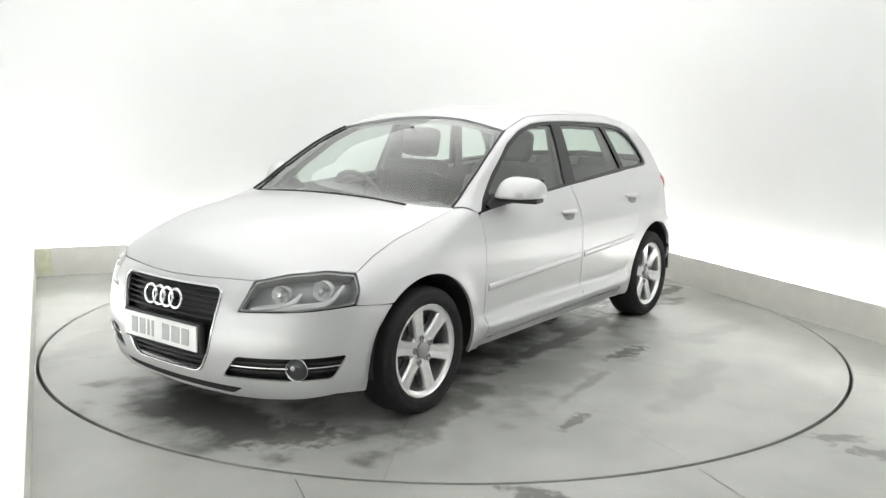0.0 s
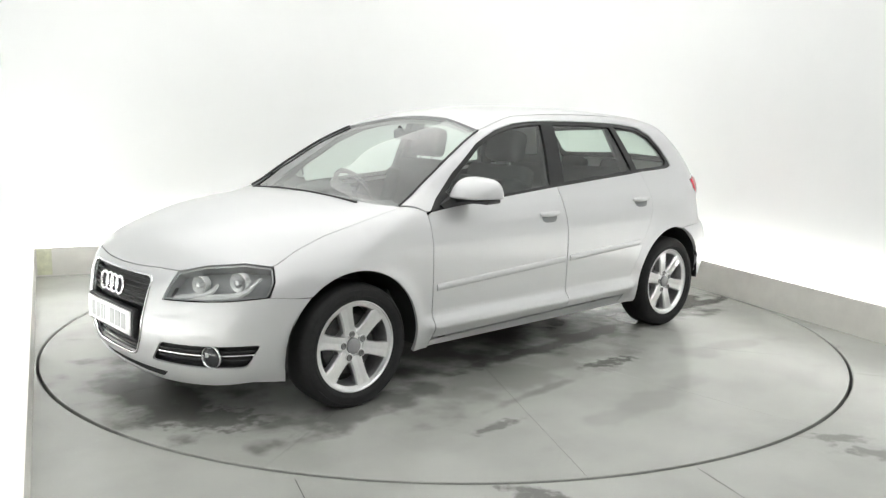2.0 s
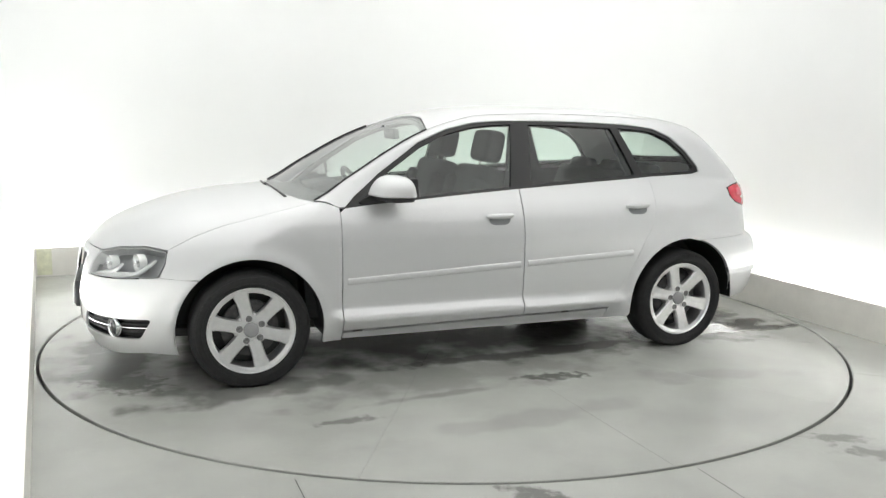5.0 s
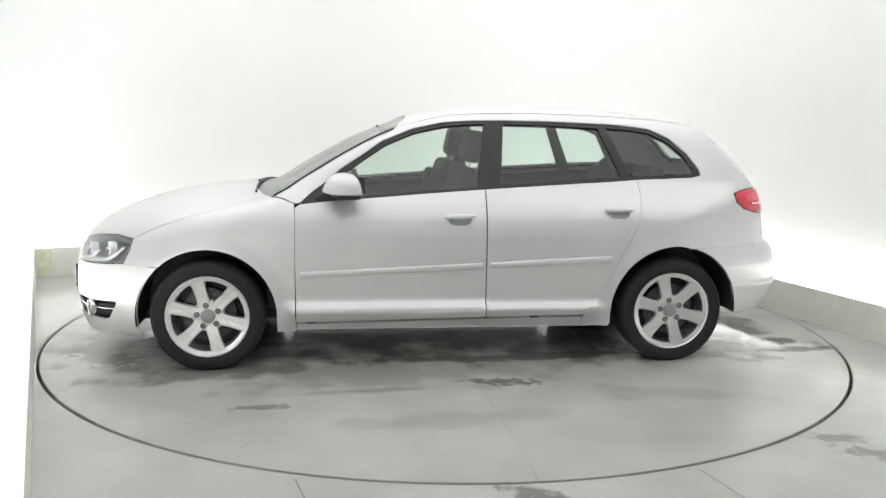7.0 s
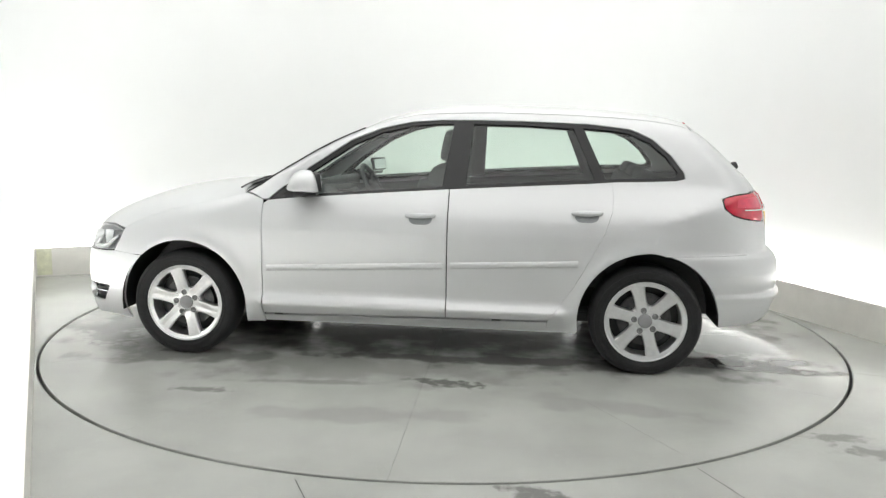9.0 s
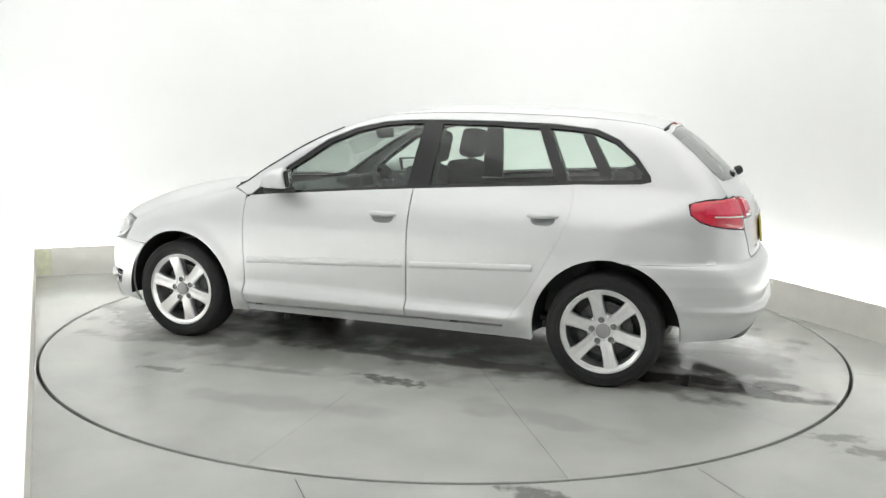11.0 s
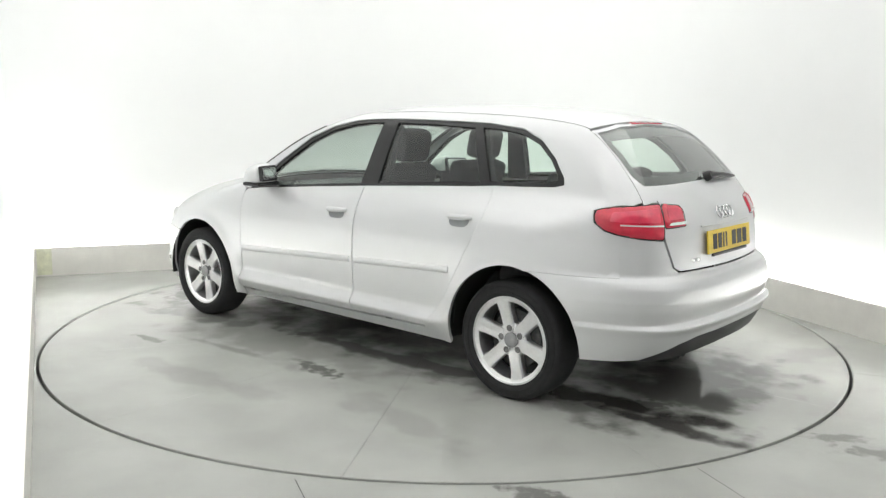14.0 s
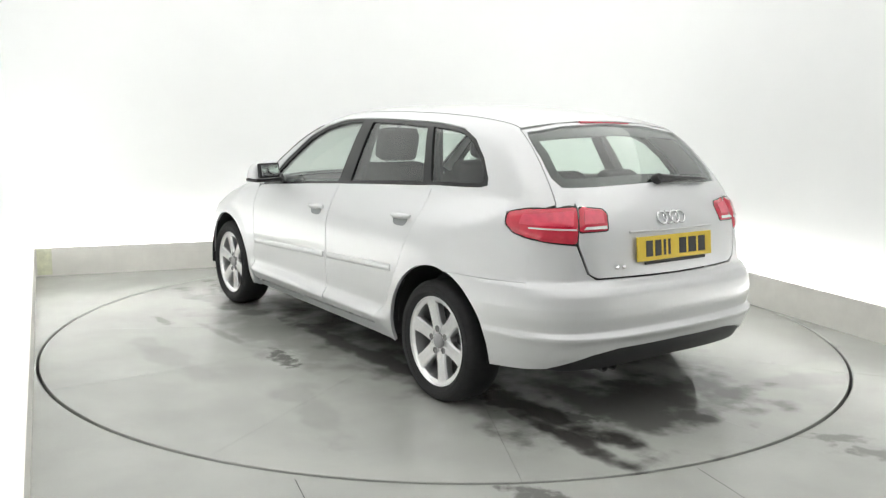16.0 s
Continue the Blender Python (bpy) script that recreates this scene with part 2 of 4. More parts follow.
def build_booth():
    mid = Vector((0.5, -1.5, 0))
    # the back and right walls run into one another in a wide curve
    u, v, r = (A - C).normalized(), (B - C).normalized(), 1.5
    bend = [C + u * r * (1 - t) ** 2 + v * r * t * t for t in [i / 20 for i in range(21)]]
    far = [A - u * -0.0] + bend + [B]
    for word, line in (("back", far), ("left", [L, A])):
        ends = [line[0] + (line[0] - line[1]).normalized() * 0.4, *line[1:-1], line[-1] + (line[-1] - line[-2]).normalized() * 0.4]
        w = part("wall_" + word, curtain(ends, COVE_W, COVE_W + 0.12, 0, HEIGHT), WALL, None, sharp=40)
        tagged(w, "plain white painted studio wall washed with light", "wall", kind="structure")
        s = part("skirting_" + word, curtain(line, 0.0, 0.03, 0, SKIRT_H), SKIRT, None, sharp=40)
        tagged(s, "low cream skirting board round the studio floor", "skirting", kind="structure")
        g = part("cove_light_" + word, curtain(line, 0.045, COVE_W - 0.015, 0.14, 0.17), COVE, None, sharp=40)
        tagged(g, "white light strip hidden behind the skirting", "light strip", kind="structure")
    for word, p, q in (("front", D, E), ("side", E, B), ("entry", Vector((-0.80, -4.75, 0)), D)):
        n = (p + q) / 2 - mid
        w = part("wall_" + word, slab(p, q, 0, HEIGHT, 0.12, n), WALL, None, smooth=False)
        tagged(w, "plain white studio wall behind the camera", "wall", kind="structure")
    # pale tape over the skirting's joint in the back left corner
    d = (C - A).normalized()
    bm = slab(A + d * 0.012 + Vector((0, 0, 0)), A + d * 0.125, 0.012, SKIRT_H - 0.006, 0.003, Vector((0.4, -0.9, 0)))
    tagged(part("tape", bm, TAPE, None, smooth=False), "pale yellow-green tape stuck on the skirting corner", "tape")
    bm = bmesh.new()
    bm.faces.new([bm.verts.new(v) for v in ((-5, -8, HEIGHT), (7, -8, HEIGHT), (7, 5, HEIGHT), (-5, 5, HEIGHT))])
    bmesh.ops.solidify(bm, geom=bm.faces[:], thickness=-0.1)
    tagged(part("ceiling", bm, WALL, None, smooth=False), "white studio ceiling", "ceiling", kind="structure")
    bm = box((6.4, 8.8, 0.08), m=pose(0.5, -1.1, HEIGHT - 0.05, 0, 0, 23.5), bevel=0.02)
    tagged(part("ceiling_lightbox", bm, LIGHTBOX, None, smooth=False), "large glowing white fabric lightbox under the ceiling", "ceiling light")


def ring_floor():
    """The ground with a round pit for the turntable."""
    n, r0 = 160, 2.452
    verts, faces = [], []
    for i in range(n):
        a = 2 * math.pi * i / n
        c, s = math.cos(a), math.sin(a)
        k = 9.0 / max(abs(c), abs(s))
        verts += [(r0 * c, r0 * s, -0.05), (r0 * c, r0 * s, -0.005), ((r0 + 0.007) * c, (r0 + 0.007) * s, 0.0), (k * c, k * s, 0.0)]
    for i in range(n):
        j = (i + 1) % n
        faces += [(4 * i + b, 4 * j + b, 4 * j + b + 1, 4 * i + b + 1) for b in range(3)]
    faces.append([4 * i for i in range(n)])
    f = link_mesh("floor", verts, faces, [FLOOR, GAP])
    f.data.polygons[len(faces) - 1].material_index = 1
    tagged(f, "pale grey painted concrete floor with dark stains", "floor", kind="structure")


def build_turntable():
    """Twelve plates with fine joints, each a wedge."""
    table = new("turntable")
    tagged(table, "round flush turntable of pale grey stained concrete plates, the car's shade painted on", "turntable")
    n, r1, gap = 14, 2.436, 0.0007
    verts, faces = [], []
    side = [(gap / math.sin(radians(15)), 0.0)]
    for i in range(n + 1):
        a = -15 + 30 * i / n
        dx = gap / r1 * (1 if i == 0 else -1 if i == n else 0)
        side.append((r1 * math.cos(radians(a) + dx), r1 * math.sin(radians(a) + dx)))
    for z in (-0.04, -0.003, 0.0):
        k = 0.003 if z == 0.0 else 0
        verts += [(x * (1 - k / 2.4), y * (1 - k / 2.4), z) for x, y in side]
    m = len(side)
    faces += [tuple(range(2 * m, 3 * m)), tuple(range(m))[::-1]]
    for lvl in (0, m):
        faces += [(lvl + i, lvl + (i + 1) % m, lvl + m + (i + 1) % m, lvl + m + i) for i in range(m)]
    for k in range(12):
        c, s = math.cos(radians(46.2 + 30 * k)), math.sin(radians(46.2 + 30 * k))
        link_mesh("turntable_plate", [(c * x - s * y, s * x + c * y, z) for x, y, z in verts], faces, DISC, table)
    bm = lathe([(0, -0.042), (2.43, -0.042), (2.43, -0.048), (0, -0.048)], 96)
    bmesh.ops.transform(bm, matrix=pose(0, 0, 0, 90, 0, 0), verts=bm.verts)
    part("turntable_base", bm, GAP, table)
    return table


def floor_joints():
    """Dark joints between the fixed plates round the turntable."""
    for p, q in (((-0.555, -2.44), (-0.35, -2.95)), ((1.02, -2.27), (1.25, -2.9)), ((2.28, -0.95), (2.9, -1.2))):
        p, q = Vector((*p, 0)), Vector((*q, 0))
        n = Vector((-(q - p).y, (q - p).x, 0)).normalized() * 0.0013
        bm = bmesh.new()
        bm.faces.new([bm.verts.new(v + Vector((0, 0, 0.0015))) for v in (p - n, q - n, q + n, p + n)])
        bmesh.ops.solidify(bm, geom=bm.faces[:], thickness=0.001)
        tagged(part("floor_joint", bm, GAP, None, smooth=False), "thin dark joint in the concrete floor", "floor joint", kind="structure")


floor_joints()
build_booth()
ring_floor()
turntable = build_turntable()


# ---- the car's shape: x forward, y to its left, z up, from the ground between the axles ----
class Curve:
    """A smooth monotone curve through (at, value) pairs."""

    def __init__(self, *pts):
        self.x, self.y = np.array(pts, float).T
        h, d = np.diff(self.x), np.diff(self.y) / np.diff(self.x)
        m = np.zeros(len(self.x))
        m[0], m[-1] = d[0], d[-1]
        same = d[:-1] * d[1:] > 0
        w1, w2 = 2 * h[1:] + h[:-1], h[1:] + 2 * h[:-1]
        safe = np.where(same, d[:-1] * d[1:], 1)
        m[1:-1] = np.where(same, (w1 + w2) * safe / (w1 * d[1:] + w2 * d[:-1] + 1e-12 * np.sign(d[1:] + 1e-30)), 0)
        self.m = m

    def __call__(self, v):
        v = np.asarray(v, float)
        i = np.clip(np.searchsorted(self.x, v) - 1, 0, len(self.x) - 2)
        h = self.x[i + 1] - self.x[i]
        s = (v - self.x[i]) / h
        c = np.clip(s, 0, 1)
        y = ((1 + 2 * c) * (1 - c) ** 2 * self.y[i] + c * (1 - c) ** 2 * h * self.m[i]
             + c * c * (3 - 2 * c) * self.y[i + 1] + c * c * (c - 1) * h * self.m[i + 1])
        return y + np.where(s < 0, s * h * self.m[0], 0) + np.where(s > 1, (s - 1) * h * self.m[-1], 0)


AXLE, HUB_Z, ARCH_R, REAR_ARCH_R = 1.289, 0.292, 0.365, 0.376
SIDE = Curve((0.10, 0.76), (0.19, 0.808), (0.25, 0.834), (0.32, 0.848), (0.40, 0.853), (0.47, 0.858), (0.60, 0.862), (0.72, 0.860),
             (0.80, 0.846), (0.88, 0.815), (0.95, 0.776), (1.00, 0.750), (1.10, 0.714), (1.20, 0.676), (1.30, 0.632), (1.38, 0.585), (1.45, 0.52))
TAPER = Curve((-2.2, -0.15), (-1.95, -0.075), (-1.65, -0.018), (-1.29, -0.003), (-0.9, 0.0), (0.9, 0.0), (1.29, -0.006), (1.65, -0.035), (1.9, -0.075), (2.2, -0.15))
CABIN_TAPER = Curve((-2.0, -0.085), (-1.5, -0.042), (-1.0, -0.012), (-0.4, 0.0), (0.3, 0.0), (0.9, -0.008), (2.0, -0.02))
TOP = Curve((-2.25, 0.72), (-2.02, 0.95), (-1.955, 1.02), (-1.56, 1.340), (-1.50, 1.366), (-1.2, 1.411), (-0.8, 1.433), (-0.45, 1.438), (-0.1, 1.422), (0.12, 1.386),
            (0.28, 1.335), (0.51, 1.243), (0.78, 1.096), (1.03, 0.960), (1.10, 0.952), (1.25, 0.944), (1.52, 0.908), (1.80, 0.826), (1.98, 0.742), (2.08, 0.666), (2.2, 0.54))
BOW = Curve((-2.0, 0.16), (-1.5, 0.10), (-1.0, 0.03), (-0.3, 0.0), (0.1, -0.07), (0.6, -0.10), (1.0, -0.11), (1.3, -0.20), (1.6, -0.20), (2.1, -0.20))
FRONT = Curve((0.05, 1.96), (0.14, 2.03), (0.20, 2.075), (0.28, 2.10), (0.42, 2.11), (0.55, 2.095), (0.63, 2.088), (0.70, 2.06), (0.9, 1.92))
REAR = Curve((0.10, 1.93), (0.25, 2.01), (0.33, 2.055), (0.40, 2.082), (0.426, 2.098), (0.434, 2.099), (0.452, 2.074), (0.52, 2.086), (0.60, 2.080), (0.64, 2.060), (0.67, 2.02), (0.74, 2.018),
             (0.86, 2.005), (0.94, 1.985), (1.02, 1.95), (1.2, 1.80), (1.4, 1.60))


def smax(a, b, k):
    h = np.maximum(k - np.abs(a - b), 0) / k
    return np.maximum(a, b) + h * h * k * 0.25


def shape(x, y, z):
    """Below nought inside the bodywork."""
    y = np.abs(y)
    up = np.clip((z - 0.86) / 0.16, 0, 1)
    w = SIDE(z) + TAPER(x) * (1 - up) + CABIN_TAPER(x) * up
    for a in (AXLE, -AXLE):
        r = np.hypot(x - a, z - HUB_Z)
        w = w + 0.014 * np.exp(-((r - ARCH_R - 0.005) / 0.045) ** 2)
    near = np.minimum(np.hypot(x - AXLE, z - HUB_Z), np.hypot(x + AXLE, z - HUB_Z))
    fade = np.clip((near - 0.385) / 0.07, 0, 1) * (np.abs(x) < AXLE)
    w = w + fade * np.interp(z, [0.225, 0.302, 0.315, 0.322, 0.328, 0.372, 0.39], [0, 0.033, 0.0385, 0.038, 0.036, 0.003, 0])
    side = y - w
    xs = x - BOW(x) * y * y
    nose = np.clip((x - 1.0) / 0.8, 0, 1)
    top = z - TOP(xs) + np.interp(x, [-1.5, -1.2, -0.1, 0.3, 0.9, 1.2, 1.8], [0.060, 0.056, 0.052, 0.036, 0.034, 0.052, 0.042]) * (y / 0.7) ** 2 + 0.085 * nose * (y / 0.75) ** 6
    top = top * np.interp(x, [-2.1, -1.9, -1.6, -1.45, 0.1, 0.3, 1.0, 1.1, 1.7, 2.1], [0.75, 0.75, 0.78, 1, 1, 0.9, 0.9, 1, 0.95, 0.8])
    f = x - FRONT(z) + 0.23 * y * y + 0.51 * y ** 5
    full = np.interp(z, [0.55, 0.80], [0.72, 1.0])
    r = -x - REAR(z) + (0.2 * y * y + 1.75 * y ** 8) * full
    k = np.interp(x, [-2.0, -1.4, 0.1, 0.3, 0.85, 1.0, 1.3, 2.0], [0.07, 0.08, 0.05, 0.030, 0.028, 0.05, 0.09, 0.10])
    return smax(smax(side, top, k), smax(f, r, 0.05), 0.10)


def grad(p):
    e = 0.002
    g = np.stack([shape(*(p + e * d).T) - shape(*(p - e * d).T) for d in np.eye(3)], 1)
    return g / np.maximum(np.linalg.norm(g, axis=1), 1e-9)[:, None]


def cast(o, d, inset=0.0, far=1.6):
    """Where rays from inside leave the bodywork."""
    o, d = np.atleast_2d(o).astype(float), np.atleast_2d(d).astype(float)
    lo, hi = np.zeros(len(o)), np.full(len(o), far)
    for _ in range(21):
        m = (lo + hi) / 2
        inside = shape(*(o + m[:, None] * d).T) < -inset
        lo, hi = np.where(inside, m, lo), np.where(inside, hi, m)
    return o + lo[:, None] * d


def side_at(x, z):
    return cast((x, 0, z), (0, 1, 0))[0]


def top_at(x, y):
    return cast((x, y, 0.3), (0, 0, 1))[0]


def tops(xy):
    a = np.array(xy, float)
    n = np.zeros(len(a))
    return cast(np.stack([a[:, 0], a[:, 1], n + 0.3], 1), np.stack([n, n, n + 1], 1))


def front_at(y, z):
    return cast((0.8, y, z), (1, 0, 0))[0]


def rear_at(y, z):
    return cast((-0.8, y, z), (-1, 0, 0))[0]


class Roll:
    """Rays across the car, from its middle line outward."""
    z0, k = 0.45, 0.8

    @staticmethod
    def rays(uv):
        a = uv[:, 1] / Roll.k
        n = np.zeros(len(uv))
        return np.stack([uv[:, 0], n, n + Roll.z0], 1), np.stack([n, np.sin(a), np.cos(a)], 1)

    @staticmethod
    def flat(p):
        return (p[0], Roll.k * math.atan2(p[1], p[2] - Roll.z0))


class Polar:
    """Level rays from an upright line inside the nose or the tail."""

    def __init__(self, sign):
        self.s, self.c, self.k = sign, 1.2 * sign, 0.8

    def rays(self, uv):
        a = uv[:, 0] / self.k
        n = np.zeros(len(uv))
        return np.stack([n + self.c, n, uv[:, 1]], 1), np.stack([self.s * np.cos(a), np.sin(a), n], 1)

    def flat(self, p):
        return (self.k * math.atan2(p[1], self.s * (p[0] - self.c)), p[2])


NOSE, TAIL = Polar(1), Polar(-1)


def nose_pt(a, z):
    return cast((1.2, 0, z), (math.cos(radians(a)), math.sin(radians(a)), 0))[0]


def tail_pt(a, z):
    return cast((-1.2, 0, z), (-math.cos(radians(a)), math.sin(radians(a)), 0))[0]


def deg(*pts):
    """Outline points of the nose or tail given as (degrees round, height)."""
    return [(0.8 * radians(a), z) for a, z in pts]


def fine(poly, step=0.03):
    out = []
    for p, q in zip(poly, poly[1:] + poly[:1]):
        n = max(1, int(math.hypot(q[0] - p[0], q[1] - p[1]) / step))
        out += [(p[0] + (q[0] - p[0]) * i / n, p[1] + (q[1] - p[1]) * i / n) for i in range(n)]
    return out


def soften(poly, r, n=4):
    """Rounds an outline's corners."""
    out = []
    for i, p in enumerate(poly):
        a, b, c = Vector(poly[i - 1]), Vector(p), Vector(poly[(i + 1) % len(poly)])
        d1, d2 = min(r, (a - b).length * 0.45), min(r, (c - b).length * 0.45)
        s, e = b + (a - b).normalized() * d1, b + (c - b).normalized() * d2
        out += [tuple(s * (1 - t) ** 2 + b * 2 * t * (1 - t) + e * t * t) for t in [k / n for k in range(n + 1)]]
    return out


def within(pts, poly):
    x, y = pts[:, 0], pts[:, 1]
    inside = np.zeros(len(pts), bool)
    for (x1, y1), (x2, y2) in zip(poly, poly[1:] + poly[:1]):
        if y1 != y2:
            inside ^= ((y1 > y) != (y2 > y)) & (x < (x2 - x1) * (y - y1) / (y2 - y1) + x1)
    return inside


def shrink(poly, d):
    """Moves an outline inward by d."""
    area = sum(p[0] * q[1] - q[0] * p[1] for p, q in zip(poly, poly[1:] + poly[:1]))
    s = 1 if area > 0 else -1
    out = []
    for i, p in enumerate(poly):
        a, b, c = Vector(poly[i - 1]), Vector(p), Vector(poly[(i + 1) % len(poly)])
        n1, n2 = Vector((-(b - a).y, (b - a).x)), Vector((-(c - b).y, (c - b).x))
        if n1.length < 1e-9 or n2.length < 1e-9:
            continue
        n1.normalize(), n2.normalize()
        m = (n1 + n2) / max(0.5, 1 + n1.dot(n2))
        out.append(tuple(b + m * d * s))
    return out


from mathutils.geometry import delaunay_2d_cdt


def panel(name, proj, outer, holes=(), mat=None, parent=None, label="", inset=0.0, thick=0.018, step=0.04, right=False, gap=0.001, bulge=0.0):
    """A curved sheet of the bodywork with a returned edge. inset: how far it lies under the skin."""
    outer = fine(shrink(outer, gap), 0.025)
    holes = [fine(h, 0.025) for h in holes]
    loops = [outer, *holes]
    pts, edges = [], []
    for lp in loops:
        n = len(pts)
        pts += lp
        edges += [(n + i, n + (i + 1) % len(lp)) for i in range(len(lp))]
    us, vs = [p[0] for p in outer], [p[1] for p in outer]
    gu, gv = np.meshgrid(np.arange(min(us), max(us), step), np.arange(min(vs), max(vs), step))
    g = np.stack([gu.ravel(), gv.ravel()], 1)
    keep = within(g, outer)
    for h in holes:
        keep &= ~within(g, h)
    g = g[keep]
    if len(g):
        b = np.array(pts)
        d = np.min(np.hypot(g[:, None, 0] - b[None, :, 0], g[:, None, 1] - b[None, :, 1]), axis=1)
        g = g[d > step * 0.4]
    allp = [Vector(p) for p in pts] + [Vector(p) for p in g]
    v2, _, tris, *_ = delaunay_2d_cdt(allp, edges, [], 0, 1e-6)
    v2 = np.array([tuple(v) for v in v2])
    tris = np.array([t for t in tris if len(t) == 3])
    cen = v2[tris].mean(1)
    keep = within(cen, outer)
    for h in holes:
        keep &= ~within(cen, h)
    tris = tris[keep]
    o, d = proj.rays(v2)
    p = cast(o, d)
    nrm = grad(p)
    if bulge:
        b = np.array(outer)
        dist = np.min(np.hypot(v2[:, None, 0] - b[None, :, 0], v2[:, None, 1] - b[None, :, 1]), axis=1)
        p = p + nrm * (bulge * (1 - np.exp(-dist / 0.012)))[:, None]
    p = p - nrm * inset
    face_n = np.cross(p[tris[:, 1]] - p[tris[:, 0]], p[tris[:, 2]] - p[tris[:, 0]])
    flip = (face_n * nrm[tris[:, 0]]).sum(1) < 0
    tris[flip] = tris[flip][:, ::-1]
    count = {}
    for t in tris.tolist():
        for a, b in ((t[0], t[1]), (t[1], t[2]), (t[2], t[0])):
            count[(a, b)] = 1
    rim = [(a, b) for a, b in count if (b, a) not in count]
    verts, normals, faces = p.tolist(), nrm.tolist(), tris.tolist()
    if thick:
        dup = {}
        for a, b in rim:
            for v in (a, b):
                if v not in dup:
                    dup[v] = len(verts)
                    verts += [p[v].tolist(), (p[v] - nrm[v] * thick).tolist()]
                    normals += [[0, 0, 0], [0, 0, 0]]
            faces.append([dup[b], dup[a], dup[a] + 1, dup[b] + 1])
    if right:
        verts = [(x, -y, z) for x, y, z in verts]
        normals = [(x, -y, z) for x, y, z in normals]
        faces = [f[::-1] for f in faces]
    return link_mesh(name, verts, faces, mat, parent, label, smooth=True, normals=None if bulge else normals)


def arc(cx, a0, a1, n=18, r=ARCH_R):
    return [(cx + r * math.cos(radians(a0 + (a1 - a0) * i / n)), HUB_Z + r * math.sin(radians(a0 + (a1 - a0) * i / n))) for i in range(n + 1)]


def roll_side(*xz):
    a = np.array(xz, float)
    n = np.zeros(len(a))
    return [Roll.flat(p) for p in cast(np.stack([a[:, 0], n, a[:, 1]], 1), np.stack([n, n + 1, n], 1))]


def roll_top(*xy):
    return [Roll.flat(p) for p in tops(xy)]


# outlines shared by neighbouring panels
BELT = [(0.80, 0.897), (0.65, 0.909), (0.40, 0.928), (0.14, 0.949), (-0.23, 0.977), (-0.60, 0.999), (-0.96, 1.020), (-1.25, 1.035), (-1.43, 1.043)]
DAYLIGHT = BELT + [(-1.478, 1.056), (-1.470, 1.088), (-1.40, 1.178), (-1.30, 1.263), (-1.18, 1.314), (-0.96, 1.338), (-0.61, 1.348), (-0.35, 1.350), (-0.15, 1.347),
                   (0.02, 1.335), (0.19, 1.297), (0.36, 1.228), (0.59, 1.073), (0.74, 0.955)]
WS_EDGE = [(0.945, 0.732), (0.72, 0.701), (0.50, 0.659), (0.29, 0.605)]          # windscreen's side, x and y
DITCH = [(0.0, 0.565), (-0.5, 0.56), (-1.0, 0.55), (-1.44, 0.525), (-1.505, 0.523)]              # roof seam, x and y
DOOR_REAR = [(-1.085, 1.03), (-1.095, 0.96), (-1.09, 0.88), (-1.055, 0.77), (-1.00, 0.665), (-0.945, 0.557), (-0.885, 0.447), (-0.805, 0.335), (-0.765, 0.284)]


SEAM = [(-1.755, 0.6595), (-1.72, 0.659), (-1.68, 0.658), (-1.64, 0.657), (-1.55, 0.6565), (-1.45, 0.656), (-1.38, 0.656)]


def gate_side(x):
    return float(np.interp(x, [-1.85, -1.70, -1.512], [0.598, 0.565, 0.529]))


def hood_edge(a):
    return float(np.interp(a, [0, 10, 22, 31, 40, 50, 58], [0.6655, 0.6685, 0.6755, 0.6765, 0.7065, 0.7175, 0.7035]))


